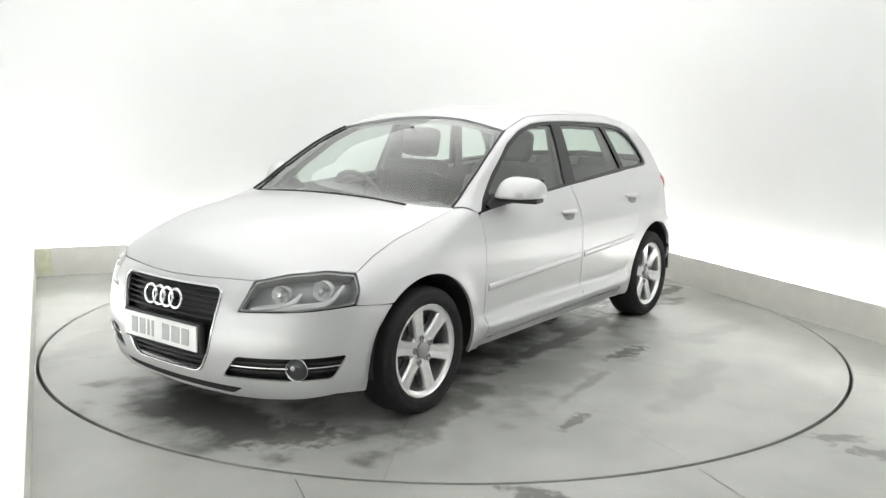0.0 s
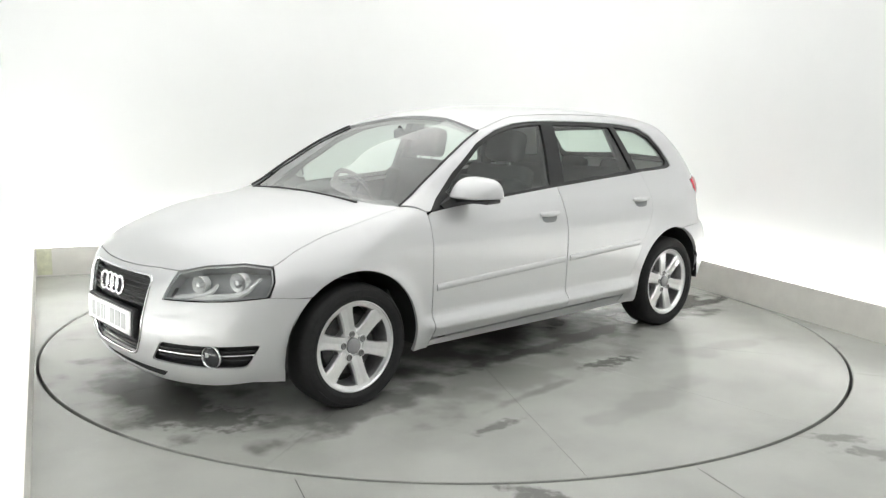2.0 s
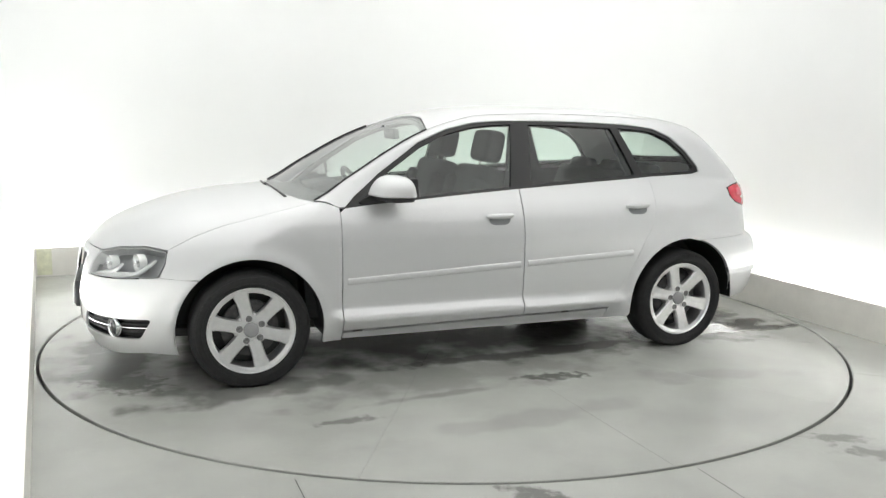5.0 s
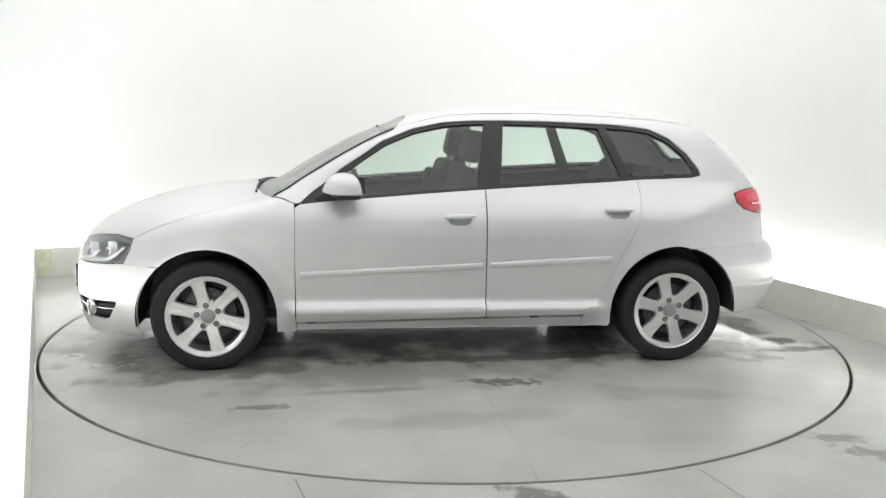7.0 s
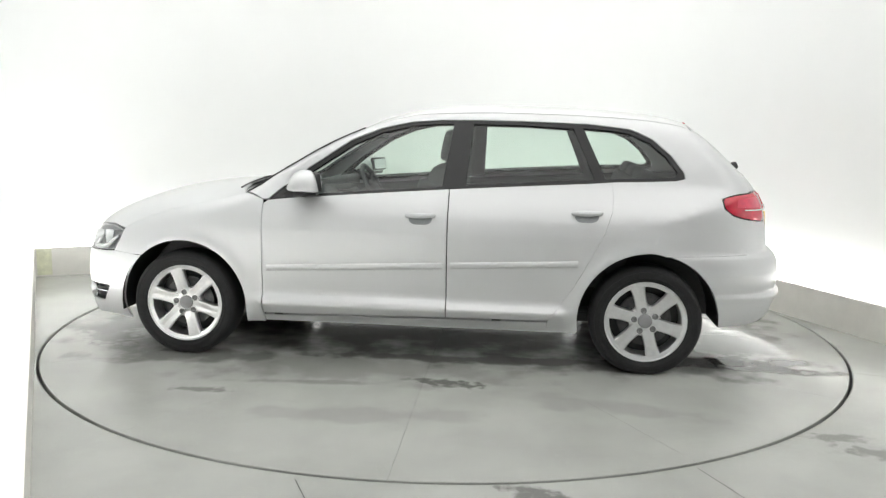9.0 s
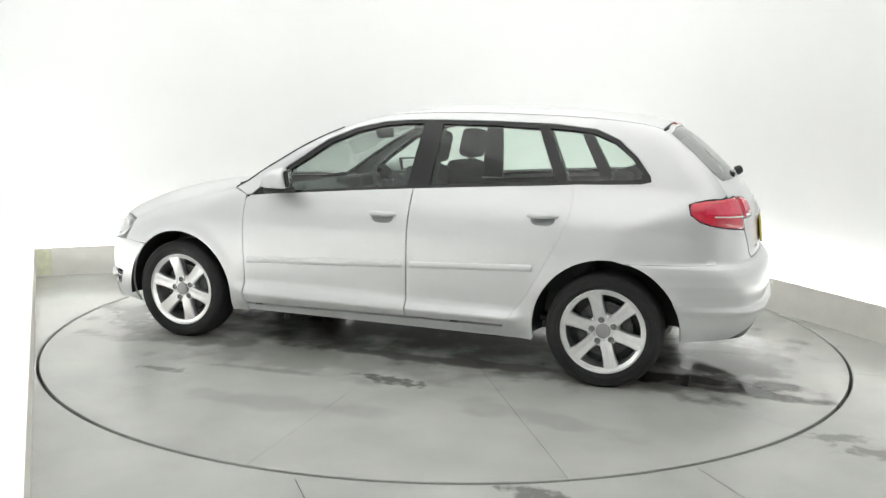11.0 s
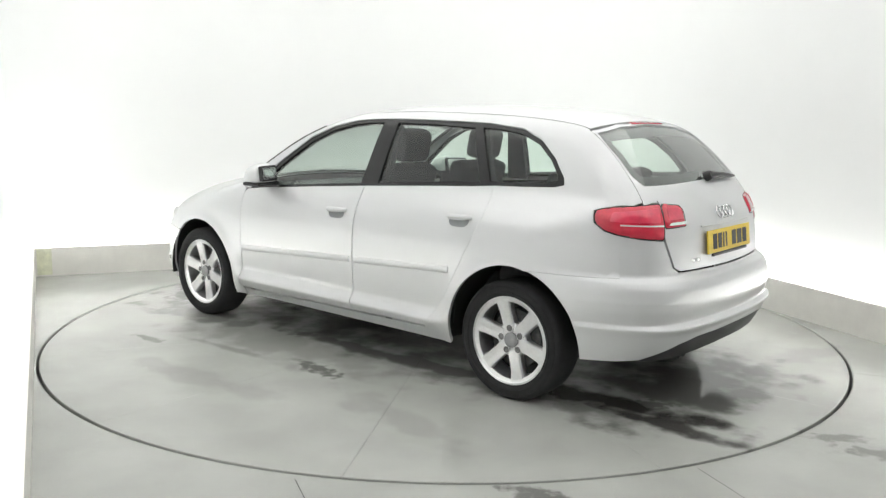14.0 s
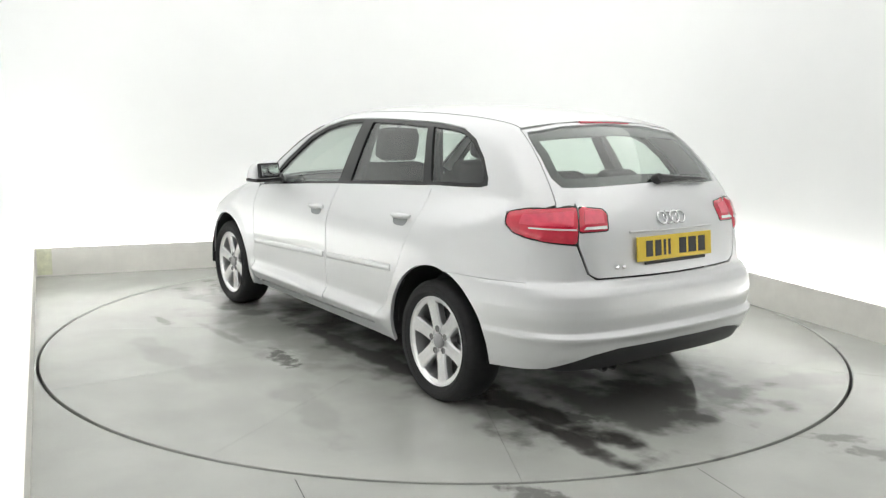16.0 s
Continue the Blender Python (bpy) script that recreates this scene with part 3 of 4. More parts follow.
def build_car():
    car = new("hatchback_car")
    tagged(car, "silver five-door hatchback car parked on the turntable", "car")

    for right in (False, True):
        # fender
        o = roll_side((0.8285, 0.30), (0.829, 0.60), (0.829, 0.86), (0.832, 0.895)) + roll_top((0.952, 0.7475), (1.15, 0.7455), (1.40, 0.7445), (1.55, 0.7495), (1.64, 0.7565)) \
            + [Roll.flat(nose_pt(a, z)) for a, z in ((58.1, 0.704), (58.6, 0.64), (57.2, 0.576))] + roll_side((1.64, 0.568), (1.60, 0.564)) \
            + roll_side(*arc(AXLE, 48, 180, 22)[0:], (0.925, 0.20), (0.825, 0.20))
        panel("fender", Roll, o, mat=PAINT, parent=car, right=right, gap=0.0003, step=0.022)
        # doors
        o = roll_side((0.8225, 0.258), (0.8275, 0.60), (0.8275, 0.875), (0.80, 0.893), *BELT[1:4], (-0.2065, 0.974), (-0.2065, 0.60), (-0.2065, 0.276), (0.30, 0.267))
        panel("front_door", Roll, o, mat=PAINT, parent=car, right=right, step=0.018)
        o = roll_side((-0.2105, 0.276), (-0.2105, 0.60), (-0.2105, 0.974), *BELT[5:7], *DOOR_REAR)
        panel("rear_door", Roll, o, mat=PAINT, parent=car, right=right, step=0.018)
        # sill under the doors
        o = roll_side((0.82, 0.206), (0.82, 0.243), (0.30, 0.252), (-0.21, 0.261), (-0.762, 0.269), (-0.762, 0.206))
        panel("sill", Roll, o, mat=PAINT, parent=car, right=right, inset=0.004)
        o = roll_side((0.82, 0.230), (0.82, 0.275), (-0.21, 0.295), (-0.76, 0.30), (-0.76, 0.25), (-0.21, 0.245))
        panel("door_seal", Roll, o, mat=BLACK, parent=car, right=right, inset=0.024, thick=0)
        # A pillar, roof rail, C pillar and quarter in one pressing
        tail_edge = [(x, gate_side(x) + 0.0018) for x in np.linspace(-1.512, -1.85, 12)]
        o = roll_top(*WS_EDGE, *DITCH, *tail_edge) + [Roll.flat(tail_pt(a, z)) for a, z in ((37.7, 1.0), (37.4, 0.990), (46, 0.982), (54, 0.971), (57.4, 0.957), (57.4, 0.904), (54.5, 0.867), (51.3, 0.851), (50, 0.848), (50, 0.75), (50, 0.66))] \
            + roll_side(*SEAM) + roll_side(*arc(-AXLE - 0.008, 94, -10, 20, REAR_ARCH_R)) \
            + roll_side((-0.915, 0.208), (-0.758, 0.208)) + roll_side(*DOOR_REAR[::-1]) + roll_side(*[(x, z - 0.0) for x, z in BELT[7:]], *DAYLIGHT[9:]) + roll_side((0.80, 0.90), (0.832, 0.8975))
        panel("side_frame", Roll, o, mat=PAINT, parent=car, right=right, step=0.03, gap=0.0004)

    # hood and roof
    half = [(1.083, 0.0), (1.073, 0.25), (1.045, 0.45), (1.002, 0.62), (0.952, 0.738), (0.958, 0.7455), (1.15, 0.7435), (1.40, 0.7425), (1.55, 0.7475), (1.64, 0.7545)]
    edge = [Roll.flat(nose_pt(a, hood_edge(a))) for a in np.linspace(58.0, 1.5, 30)]
    right_half = [(u, -v) for u, v in (roll_top(*half[1:]) + edge)[::-1]]
    o = roll_top(*half) + edge + [Roll.flat(nose_pt(0, 0.666))] + right_half
    panel("hood", Roll, o, mat=PAINT, parent=car, gap=0.0003, step=0.03)
    half = [(0.185, 0.0), (0.20, 0.25), (0.25, 0.45), (0.287, 0.600)] + [(x, y - 0.005) for x, y in DITCH[:-1]] + [(-1.507, 0.518), (-1.517, 0.3), (-1.5235, 0.0)]
    o = roll_top(*half, *[(x, -y) for x, y in half[-2:0:-1]])
    panel("roof", Roll, o, mat=PAINT, parent=car)
    # windscreen
    half = [(1.085, 0.0), (1.077, 0.25), (1.049, 0.45), (1.006, 0.62)] + [(x, y - 0.003) for x, y in WS_EDGE] + [(0.255, 0.45), (0.205, 0.25), (0.19, 0.0)]
    o = roll_top(*half, *[(x, -y) for x, y in half[-2:0:-1]])
    panel("windscreen", Roll, o, mat=SCREEN_GLASS, parent=car, inset=0.008, thick=0, label="clear laminated windscreen")
    inner = shrink(o, 0.016)
    panel("windscreen_border", Roll, o, [inner], GLOSS_BLACK, car, inset=0.012, thick=0.006, gap=0.001)

    for side in (1, -1):
        line = [Vector((p[0], side * p[1], p[2] + 0.001)) for p in tops([(x, y - 0.002) for x, y in fine(WS_EDGE, 0.06)[:-10]])]
        part("windscreen_seal", tube(line, 0.0065, 6), BLACK, car)

    # nose
    front_arch = [NOSE.flat(side_at(x, z)) for x, z in arc(AXLE, -18, 47, 30)]
    top_edge = [NOSE.flat(side_at(1.60, 0.5635)), NOSE.flat(side_at(1.64, 0.5675))]
    mirror = lambda pts: [(-u, v) for u, v in pts[::-1]]
    nose_half = deg((0, 0.165), (25, 0.165), (42, 0.18), (52, 0.195)) + front_arch + top_edge + deg((57.2, 0.5752), (45, 0.561), (27, 0.548), (29, 0.610), (30.8, 0.674), *[(a, hood_edge(a) - 0.0022) for a in np.linspace(30, 1, 16)], (0, 0.6633))
    o = nose_half + mirror(nose_half)[1:-1]
    grille = soften([(0.8 * radians(a), z) for a, z in ((-14.5, 0.262), (14.5, 0.262), (18.0, 0.36), (22.2, 0.638), (-22.2, 0.638), (-18.0, 0.36))], 0.04)
    fog = soften(deg((22.0, 0.262), (51, 0.268), (54.8, 0.370), (26.5, 0.360)), 0.02)
    slot = soften(deg((-24, 0.174), (24, 0.174), (28, 0.218), (-28, 0.218)), 0.012)
    panel("front_bumper", NOSE, o, [grille, fog, mirror(fog), slot], PAINT, car, step=0.03, thick=0.012, gap=0.0005)
    panel("air_slot", NOSE, slot, mat=GAP, parent=car, inset=0.008, thick=0, gap=-0.006)
    return car, grille, fog, mirror


car, GRILLE, FOG, mirrored = build_car()


def motions():
    rows_table, rows_car = [], []
    for t, a in TURN:
        c, s = math.cos(radians(a)), math.sin(radians(a))
        rows_table.append((t, pose(0, 0, 0, 0, 0, a)))
        rows_car.append((t, pose(c * CAR_X - s * CAR_Y, s * CAR_X + c * CAR_Y, 0, 0, 0, a)))
    walk(turntable, rows_table)
    walk(car, rows_car)


def nose_at(a, z, inset=0.0):
    """A point of the nose, a degrees round, and the way out of it."""
    o, d = NOSE.rays(np.array([[0.8 * radians(a), z]]))
    p = cast(o, d)
    n = grad(p)[0]
    return Vector(p[0] - n * inset), Vector(n)


def tail_at(a, z, inset=0.0):
    o, d = TAIL.rays(np.array([[0.8 * radians(a), z]]))
    p = cast(o, d)
    n = grad(p)[0]
    return Vector(p[0] - n * inset), Vector(n)


def flip_y(bm):
    bmesh.ops.transform(bm, matrix=Matrix.Diagonal((1, -1, 1, 1)), verts=bm.verts)
    return bm


def rings(name, at, out, radius, gap, thick, parent):
    """Four linked chrome rings, a plain badge."""
    m = look(at + out, at).copy()
    m.translation = at
    for i in range(4):
        c = (i - 1.5) * gap
        pts = [m @ Vector((c + radius * math.cos(2 * math.pi * k / 28), radius * math.sin(2 * math.pi * k / 28), -0.002 * (i % 2))) for k in range(28)]
        part(name, tube(pts, thick, 8, closed=True), CHROME, parent, "plain chrome ring of the badge")


def plate(parent, at, out, mat, bars, label):
    """A number plate; its characters are plain bars."""
    m = look(at + out, at)
    m.translation = at
    p = part("number_plate", box((0.52, 0.111, 0.008), m=m, bevel=0.003), mat, parent, label, smooth=False)
    x = -0.205
    for w in (0.045, 0.042, 0.016, 0.016, None, 0.05, 0.056, 0.05):
        if w is None:
            x += 0.045
            continue
        part("plate_bar", box((w, 0.072, 0.002), m=m @ pose(x + w / 2, 0, 0.0045), bevel=0), bars, p, smooth=False)
        x += w + 0.016
    return p


def build_front():
    # single frame grille: black back, slats, chrome surround
    g = panel("grille", NOSE, GRILLE, mat=BLACK, parent=car, inset=0.045, thick=0, gap=-0.01, label="black slatted radiator grille")
    for z in [0.625 - 0.0245 * i for i in range(6)] + [0.345 - 0.0235 * i for i in range(4)]:
        w = np.interp(z, [0.26, 0.36, 0.64], [14.3, 17.8, 21.9])
        path = [nose_at(a, z, 0.016)[0] for a in np.linspace(-w, w, 13)]
        bm = tube(path, 0.0052, 6)
        part("slat", bm, BLACK, g)
    loop = [nose_at(math.degrees(u / 0.8), v, -0.001)[0] for u, v in fine(GRILLE, 0.02)]
    part("grille_frame", tube(loop, 0.0065, 8, closed=True), CHROME, car, "thin chrome grille surround")
    at, out = nose_at(0, 0.565, -0.004)
    rings("badge_ring", at + Vector((0.004, 0, 0)), Vector((1, 0, 0.12)), 0.041, 0.058, 0.0072, car)
    part("plate_holder", box((0.03, 0.545, 0.135), (nose_at(0, 0.415)[0].x - 0.008, 0, 0.415), 0.006), BLACK, car)
    plate(car, Vector((nose_at(0, 0.415)[0].x + 0.012, 0, 0.415)), Vector((1, 0, 0.03)), PLATE_W, PLATE_GREY, "white number plate with grey bars")
    for right in (False, True):
        side = -1 if right else 1
        hl = soften(deg((27.3, 0.553), (45, 0.566), (56.8, 0.580), (58.2, 0.64), (57.8, 0.698), (50, 0.713), (40, 0.702), (31.2, 0.672)), 0.012)
        back = panel("headlight", NOSE, hl, mat=LAMP_GREY, parent=car, inset=0.055, thick=-0.05, right=right, gap=0.003, label="clear headlight with two silver reflectors")
        panel("lens", NOSE, hl, mat=LENS, parent=back, inset=0.002, thick=0, right=right, gap=0.001)
        panel("bezel", NOSE, hl, [shrink(hl, 0.006)], LAMP_GREY, back, inset=0.004, thick=0.03, right=right, gap=0.0)
        for a, z, r in ((38.5, 0.652, 0.036), (50.0, 0.668, 0.040)):
            p, n = nose_at(a, z, 0.050)
            bm = lathe([(0, 0), (r * 0.3, 0.004), (r * 0.62, 0.014), (r * 0.9, 0.030), (r * 1.08, 0.040), (r * 1.09, 0.040), (r * 1.0, 0.0)], 28)
            d = Vector((0.93, 0.34, 0)).normalized()
            bmesh.ops.transform(bm, matrix=Matrix.Translation(p) @ d.to_track_quat("Y", "Z").to_matrix().to_4x4(), verts=bm.verts)
            part("reflector", flip_y(bm) if right else bm, REFLECT, back, "silver bowl reflector")
            bm = lathe([(0, 0.055), (0.012, 0.048), (0.014, 0.036), (0.012, 0.01), (0, 0.0)], 14)
            bmesh.ops.transform(bm, matrix=Matrix.Translation(p) @ d.to_track_quat("Y", "Z").to_matrix().to_4x4(), verts=bm.verts)
            part("bulb", flip_y(bm) if right else bm, CHROME, back)
        strip = [nose_at(a, z, 0.03)[0] for a, z in ((30, 0.563), (36, 0.577), (40, 0.590), (42, 0.614), (43.2, 0.644))]
        bm = tube(strip, [0.010, 0.016, 0.014, 0.011, 0.007], 8)
        part("lamp_trim", flip_y(bm) if right else bm, REFLECT, back, "pale silver trim strip")
        strip = [nose_at(a, z, 0.028)[0] for a, z in ((36, 0.568), (42, 0.575), (49, 0.586), (51.8, 0.615), (54.8, 0.668))]
        bm = tube(strip, [0.010, 0.018, 0.016, 0.012, 0.007], 8)
        part("lamp_trim", flip_y(bm) if right else bm, REFLECT, back)
        # fog lamp recess with bars and a round lamp
        fg = mirrored(FOG) if right else FOG
        rec = panel("fog_lamp_recess", NOSE, fg, mat=BLACK, parent=car, inset=0.04, thick=-0.035, gap=-0.004)
        for z0, mat in ((0.318, CHROME), (0.300, BLACK), (0.336, BLACK)):
            path = [nose_at(a, z0 + 0.0004 * (a - 40), 0.012)[0] for a in np.linspace(24.6, 53.2, 12)]
            bm = tube(path, 0.0048, 6)
            part("bar", flip_y(bm) if right else bm, mat, rec)
        p, n = nose_at(42.6, 0.316, 0.026)
        d = Vector((0.9, 0.42, 0)).normalized()
        rot = Matrix.Translation(p) @ d.to_track_quat("Y", "Z").to_matrix().to_4x4()
        bm = lathe([(0, 0.012), (0.02, 0.013), (0.040, 0.018), (0.045, 0.029), (0.048, 0.032), (0.050, 0.028), (0.046, 0.0)], 28)
        bmesh.ops.transform(bm, matrix=rot, verts=bm.verts)
        fl = part("fog_lamp", flip_y(bm) if right else bm, CHROME, rec, "round fog lamp with chrome ring")
        bm = lathe([(0, 0.034), (0.018, 0.033), (0.036, 0.029), (0.0445, 0.024), (0.042, 0.014), (0, 0.012)], 24)
        bmesh.ops.transform(bm, matrix=rot, verts=bm.verts)
        # added bright stub, off centre, stands in for the highlight on the fog glass
        bulb = lathe([(0, 0.044), (0.006, 0.043), (0.010, 0.038), (0.010, 0.024)], 12)
        bmesh.ops.transform(bulb, matrix=rot @ Matrix.Translation((0.014, 0, 0.008)), verts=bulb.verts)
        part("fog_glass_glint", flip_y(bulb) if right else bulb, REFLECT, rec)
        part("fog_lamp_glass", flip_y(bm) if right else bm, plain_once("fog_glass", (0.03, 0.032, 0.035), 0.16, 0.15), rec)


KEEP = {}


def plain_once(name, colour, rough, coat=0.8):
    if name not in KEEP:
        KEEP[name] = plain(name, colour, rough, coat=coat)
    return KEEP[name]


def build_rear():
    rear_arch = [TAIL.flat(side_at(x, z)) for x, z in arc(-AXLE - 0.008, 183, 98, 16, REAR_ARCH_R)]
    low = deg((0, 0.375), (24, 0.370), (32, 0.350), (39, 0.314), (44, 0.288), (50, 0.278), (57, 0.274))
    half = low + rear_arch + [TAIL.flat(side_at(x, z - 0.0013)) for x, z in SEAM[::-1]] + deg((50, 0.6587), (50, 0.75), (50, 0.846), (44, 0.832), (37, 0.822), (33.8, 0.70), (31, 0.672), (0, 0.668))
    panel("rear_bumper", TAIL, half + mirrored(half)[1:-1], mat=PAINT, parent=car, step=0.011, gap=0.0004)
    dif = deg((0, 0.280), (26, 0.270), (34, 0.268), (40, 0.272), (45, 0.280), (43, 0.288), (39, 0.310), (32, 0.346), (24, 0.366), (0, 0.371))
    panel("diffuser", TAIL, dif + mirrored(dif)[1:-1], mat=BLACK, parent=car, inset=0.006, thick=0.02, label="matt black lower bumper apron")
    glass_side = [(-1.548, 0.0), (-1.546, 0.30), (-1.542, 0.514), (-1.68, 0.546), (-1.765, 0.560), (-1.812, 0.535), (-1.842, 0.42), (-1.872, 0.0)]
    gl = [TAIL.flat(top_at(x, y)) for x, y in glass_side]
    glass = gl + mirrored(gl)[1:-1]
    edge = [TAIL.flat(top_at(x, y)) for x, y in [(x, gate_side(x)) for x in np.linspace(-1.85, -1.516, 12)] + [(-1.5205, 0.3), (-1.5265, 0.0)]]
    gate = deg((0, 0.675), (30.5, 0.679), (33.2, 0.70), (36.4, 0.826), (36.9, 0.989), (37.4, 1.0)) + edge
    tg = panel("tailgate", TAIL, gate + mirrored(gate)[1:-1], [glass], PAINT, car, step=0.03)
    panel("rear_window", TAIL, glass, mat=DARK_GLASS, parent=car, inset=0.006, thick=0, gap=0.0, label="dark tinted rear window")
    panel("rear_window_border", TAIL, glass, [shrink(glass, 0.045)], GLOSS_BLACK, car, inset=0.012, thick=0.006, gap=0.0)
    for right in (False, True):
        outer = soften(deg((57.2, 0.954), (57.2, 0.906), (54.3, 0.869), (51, 0.854), (44, 0.836), (36.8, 0.827), (36.4, 0.900), (36.8, 0.988), (46, 0.980), (54, 0.969)), 0.016)
        inner = soften(deg((36.2, 0.878), (27.2, 0.883), (27.0, 0.955), (28.5, 0.976), (36.3, 0.987)), 0.01)
        panel("tail_light_seal", TAIL, outer, mat=GLOSS_BLACK, parent=car, inset=-0.001, thick=0.01, right=right, gap=-0.0018)
        panel("tail_light_seal", TAIL, inner, mat=GLOSS_BLACK, parent=car, inset=-0.001, thick=0.01, right=right, gap=-0.0018)
        tl = panel("tail_light", TAIL, outer, mat=RED, parent=car, inset=0.001, thick=0.03, right=right, bulge=0.010, step=0.018, gap=-0.0015, label="red wraparound tail light")
        it = panel("tail_light_inner", TAIL, inner, mat=RED, parent=car, inset=0.001, thick=0.03, right=right, bulge=0.010, step=0.018, gap=-0.0015, label="red inner tail light on the tailgate")
        up = soften(deg((53, 0.908), (38, 0.902), (38, 0.970), (52, 0.952)), 0.01)
        panel("lamp_field", TAIL, up, mat=RED_LIGHT, parent=tl, inset=-0.0105, thick=0.002, right=right)
        up = soften(deg((35, 0.910), (28.5, 0.914), (28.8, 0.962), (35, 0.972)), 0.006)
        panel("lamp_field", TAIL, up, mat=RED_LIGHT, parent=it, inset=-0.0105, thick=0.002, right=right)
        ln = deg((50, 0.892), (37.2, 0.886), (37.2, 0.8925), (50, 0.898))
        panel("lamp_line", TAIL, ln, mat=REFLECT, parent=tl, inset=-0.0115, thick=0.002, right=right, gap=0)
        ln = deg((35.2, 0.889), (28.0, 0.891), (28.0, 0.903), (34.5, 0.900))
        panel("reversing_lens", TAIL, ln, mat=REFLECT, parent=it, inset=-0.0115, thick=0.002, right=right, gap=0)
    at, out = tail_at(0, 0.925, -0.004)
    rings("badge_ring", at, out, 0.030, 0.043, 0.0042, tg)
    at, out = tail_at(0, 0.795, -0.003)
    plate(car, at, out, PLATE_Y, PLATE_BAR, "yellow number plate with black bars")
    part("plate_trim", box((0.012, 0.42, 0.014), (tail_at(0, 0.732)[0].x - 0.006, 0, 0.732), 0.003), BLACK, tg)
    grip = [tail_at(a, 0.872, -0.008)[0] for a in np.linspace(-20, 20, 9)]
    part("tailgate_handle", tube(grip, 0.0045, 8), PAINT, tg)
    for i in range(2):
        p, n = tail_at(24.5 - 2.6 * i, 0.722, -0.003)
        part("model_badge", box((0.004, 0.022, 0.016), tuple(p), 0.002), CHROME, tg)
    # third brake light, wiper, exhaust, handle
    bl = [TAIL.flat(top_at(x, y)) for x, y in ((-1.527, 0.17), (-1.541, 0.17), (-1.544, 0.0), (-1.53, 0.0))]
    panel("brake_light", TAIL, bl + mirrored(bl)[1:-1], mat=RED, parent=tg, inset=-0.006, thick=0.02, gap=0, label="narrow dark red third brake light")
    a, _ = tail_at(-1, 1.082, -0.022)
    b, _ = tail_at(-33, 1.066, -0.016)
    wp = part("rear_wiper", tube([a, a.lerp(b, 0.3) + Vector((-0.012, 0, 0.004)), a.lerp(b, 0.7) + Vector((-0.012, 0, 0.002)), b], [0.022, 0.014, 0.011, 0.006], 8), BLACK, car, "black rear wiper arm")
    bm = lathe([(0, 0.018), (0.02, 0.016), (0.026, 0.0), (0.026, -0.02)], 16)
    bmesh.ops.transform(bm, matrix=Matrix.Translation(a) @ Vector((-1, 0, 0.5)).to_track_quat("Y", "Z").to_matrix().to_4x4(), verts=bm.verts)
    part("wiper_hub", bm, BLACK, wp)
    for y in (0.30, 0.36):
        bm = lathe([(0.022, 0), (0.026, 0), (0.026, 0.16), (0.022, 0.16), (0.022, 0.0)], 18)
        bmesh.ops.transform(bm, matrix=pose(-1.95, y, 0.258, 0, 0, -90) , verts=bm.verts)
        part("exhaust_pipe", bm, IRON, car)


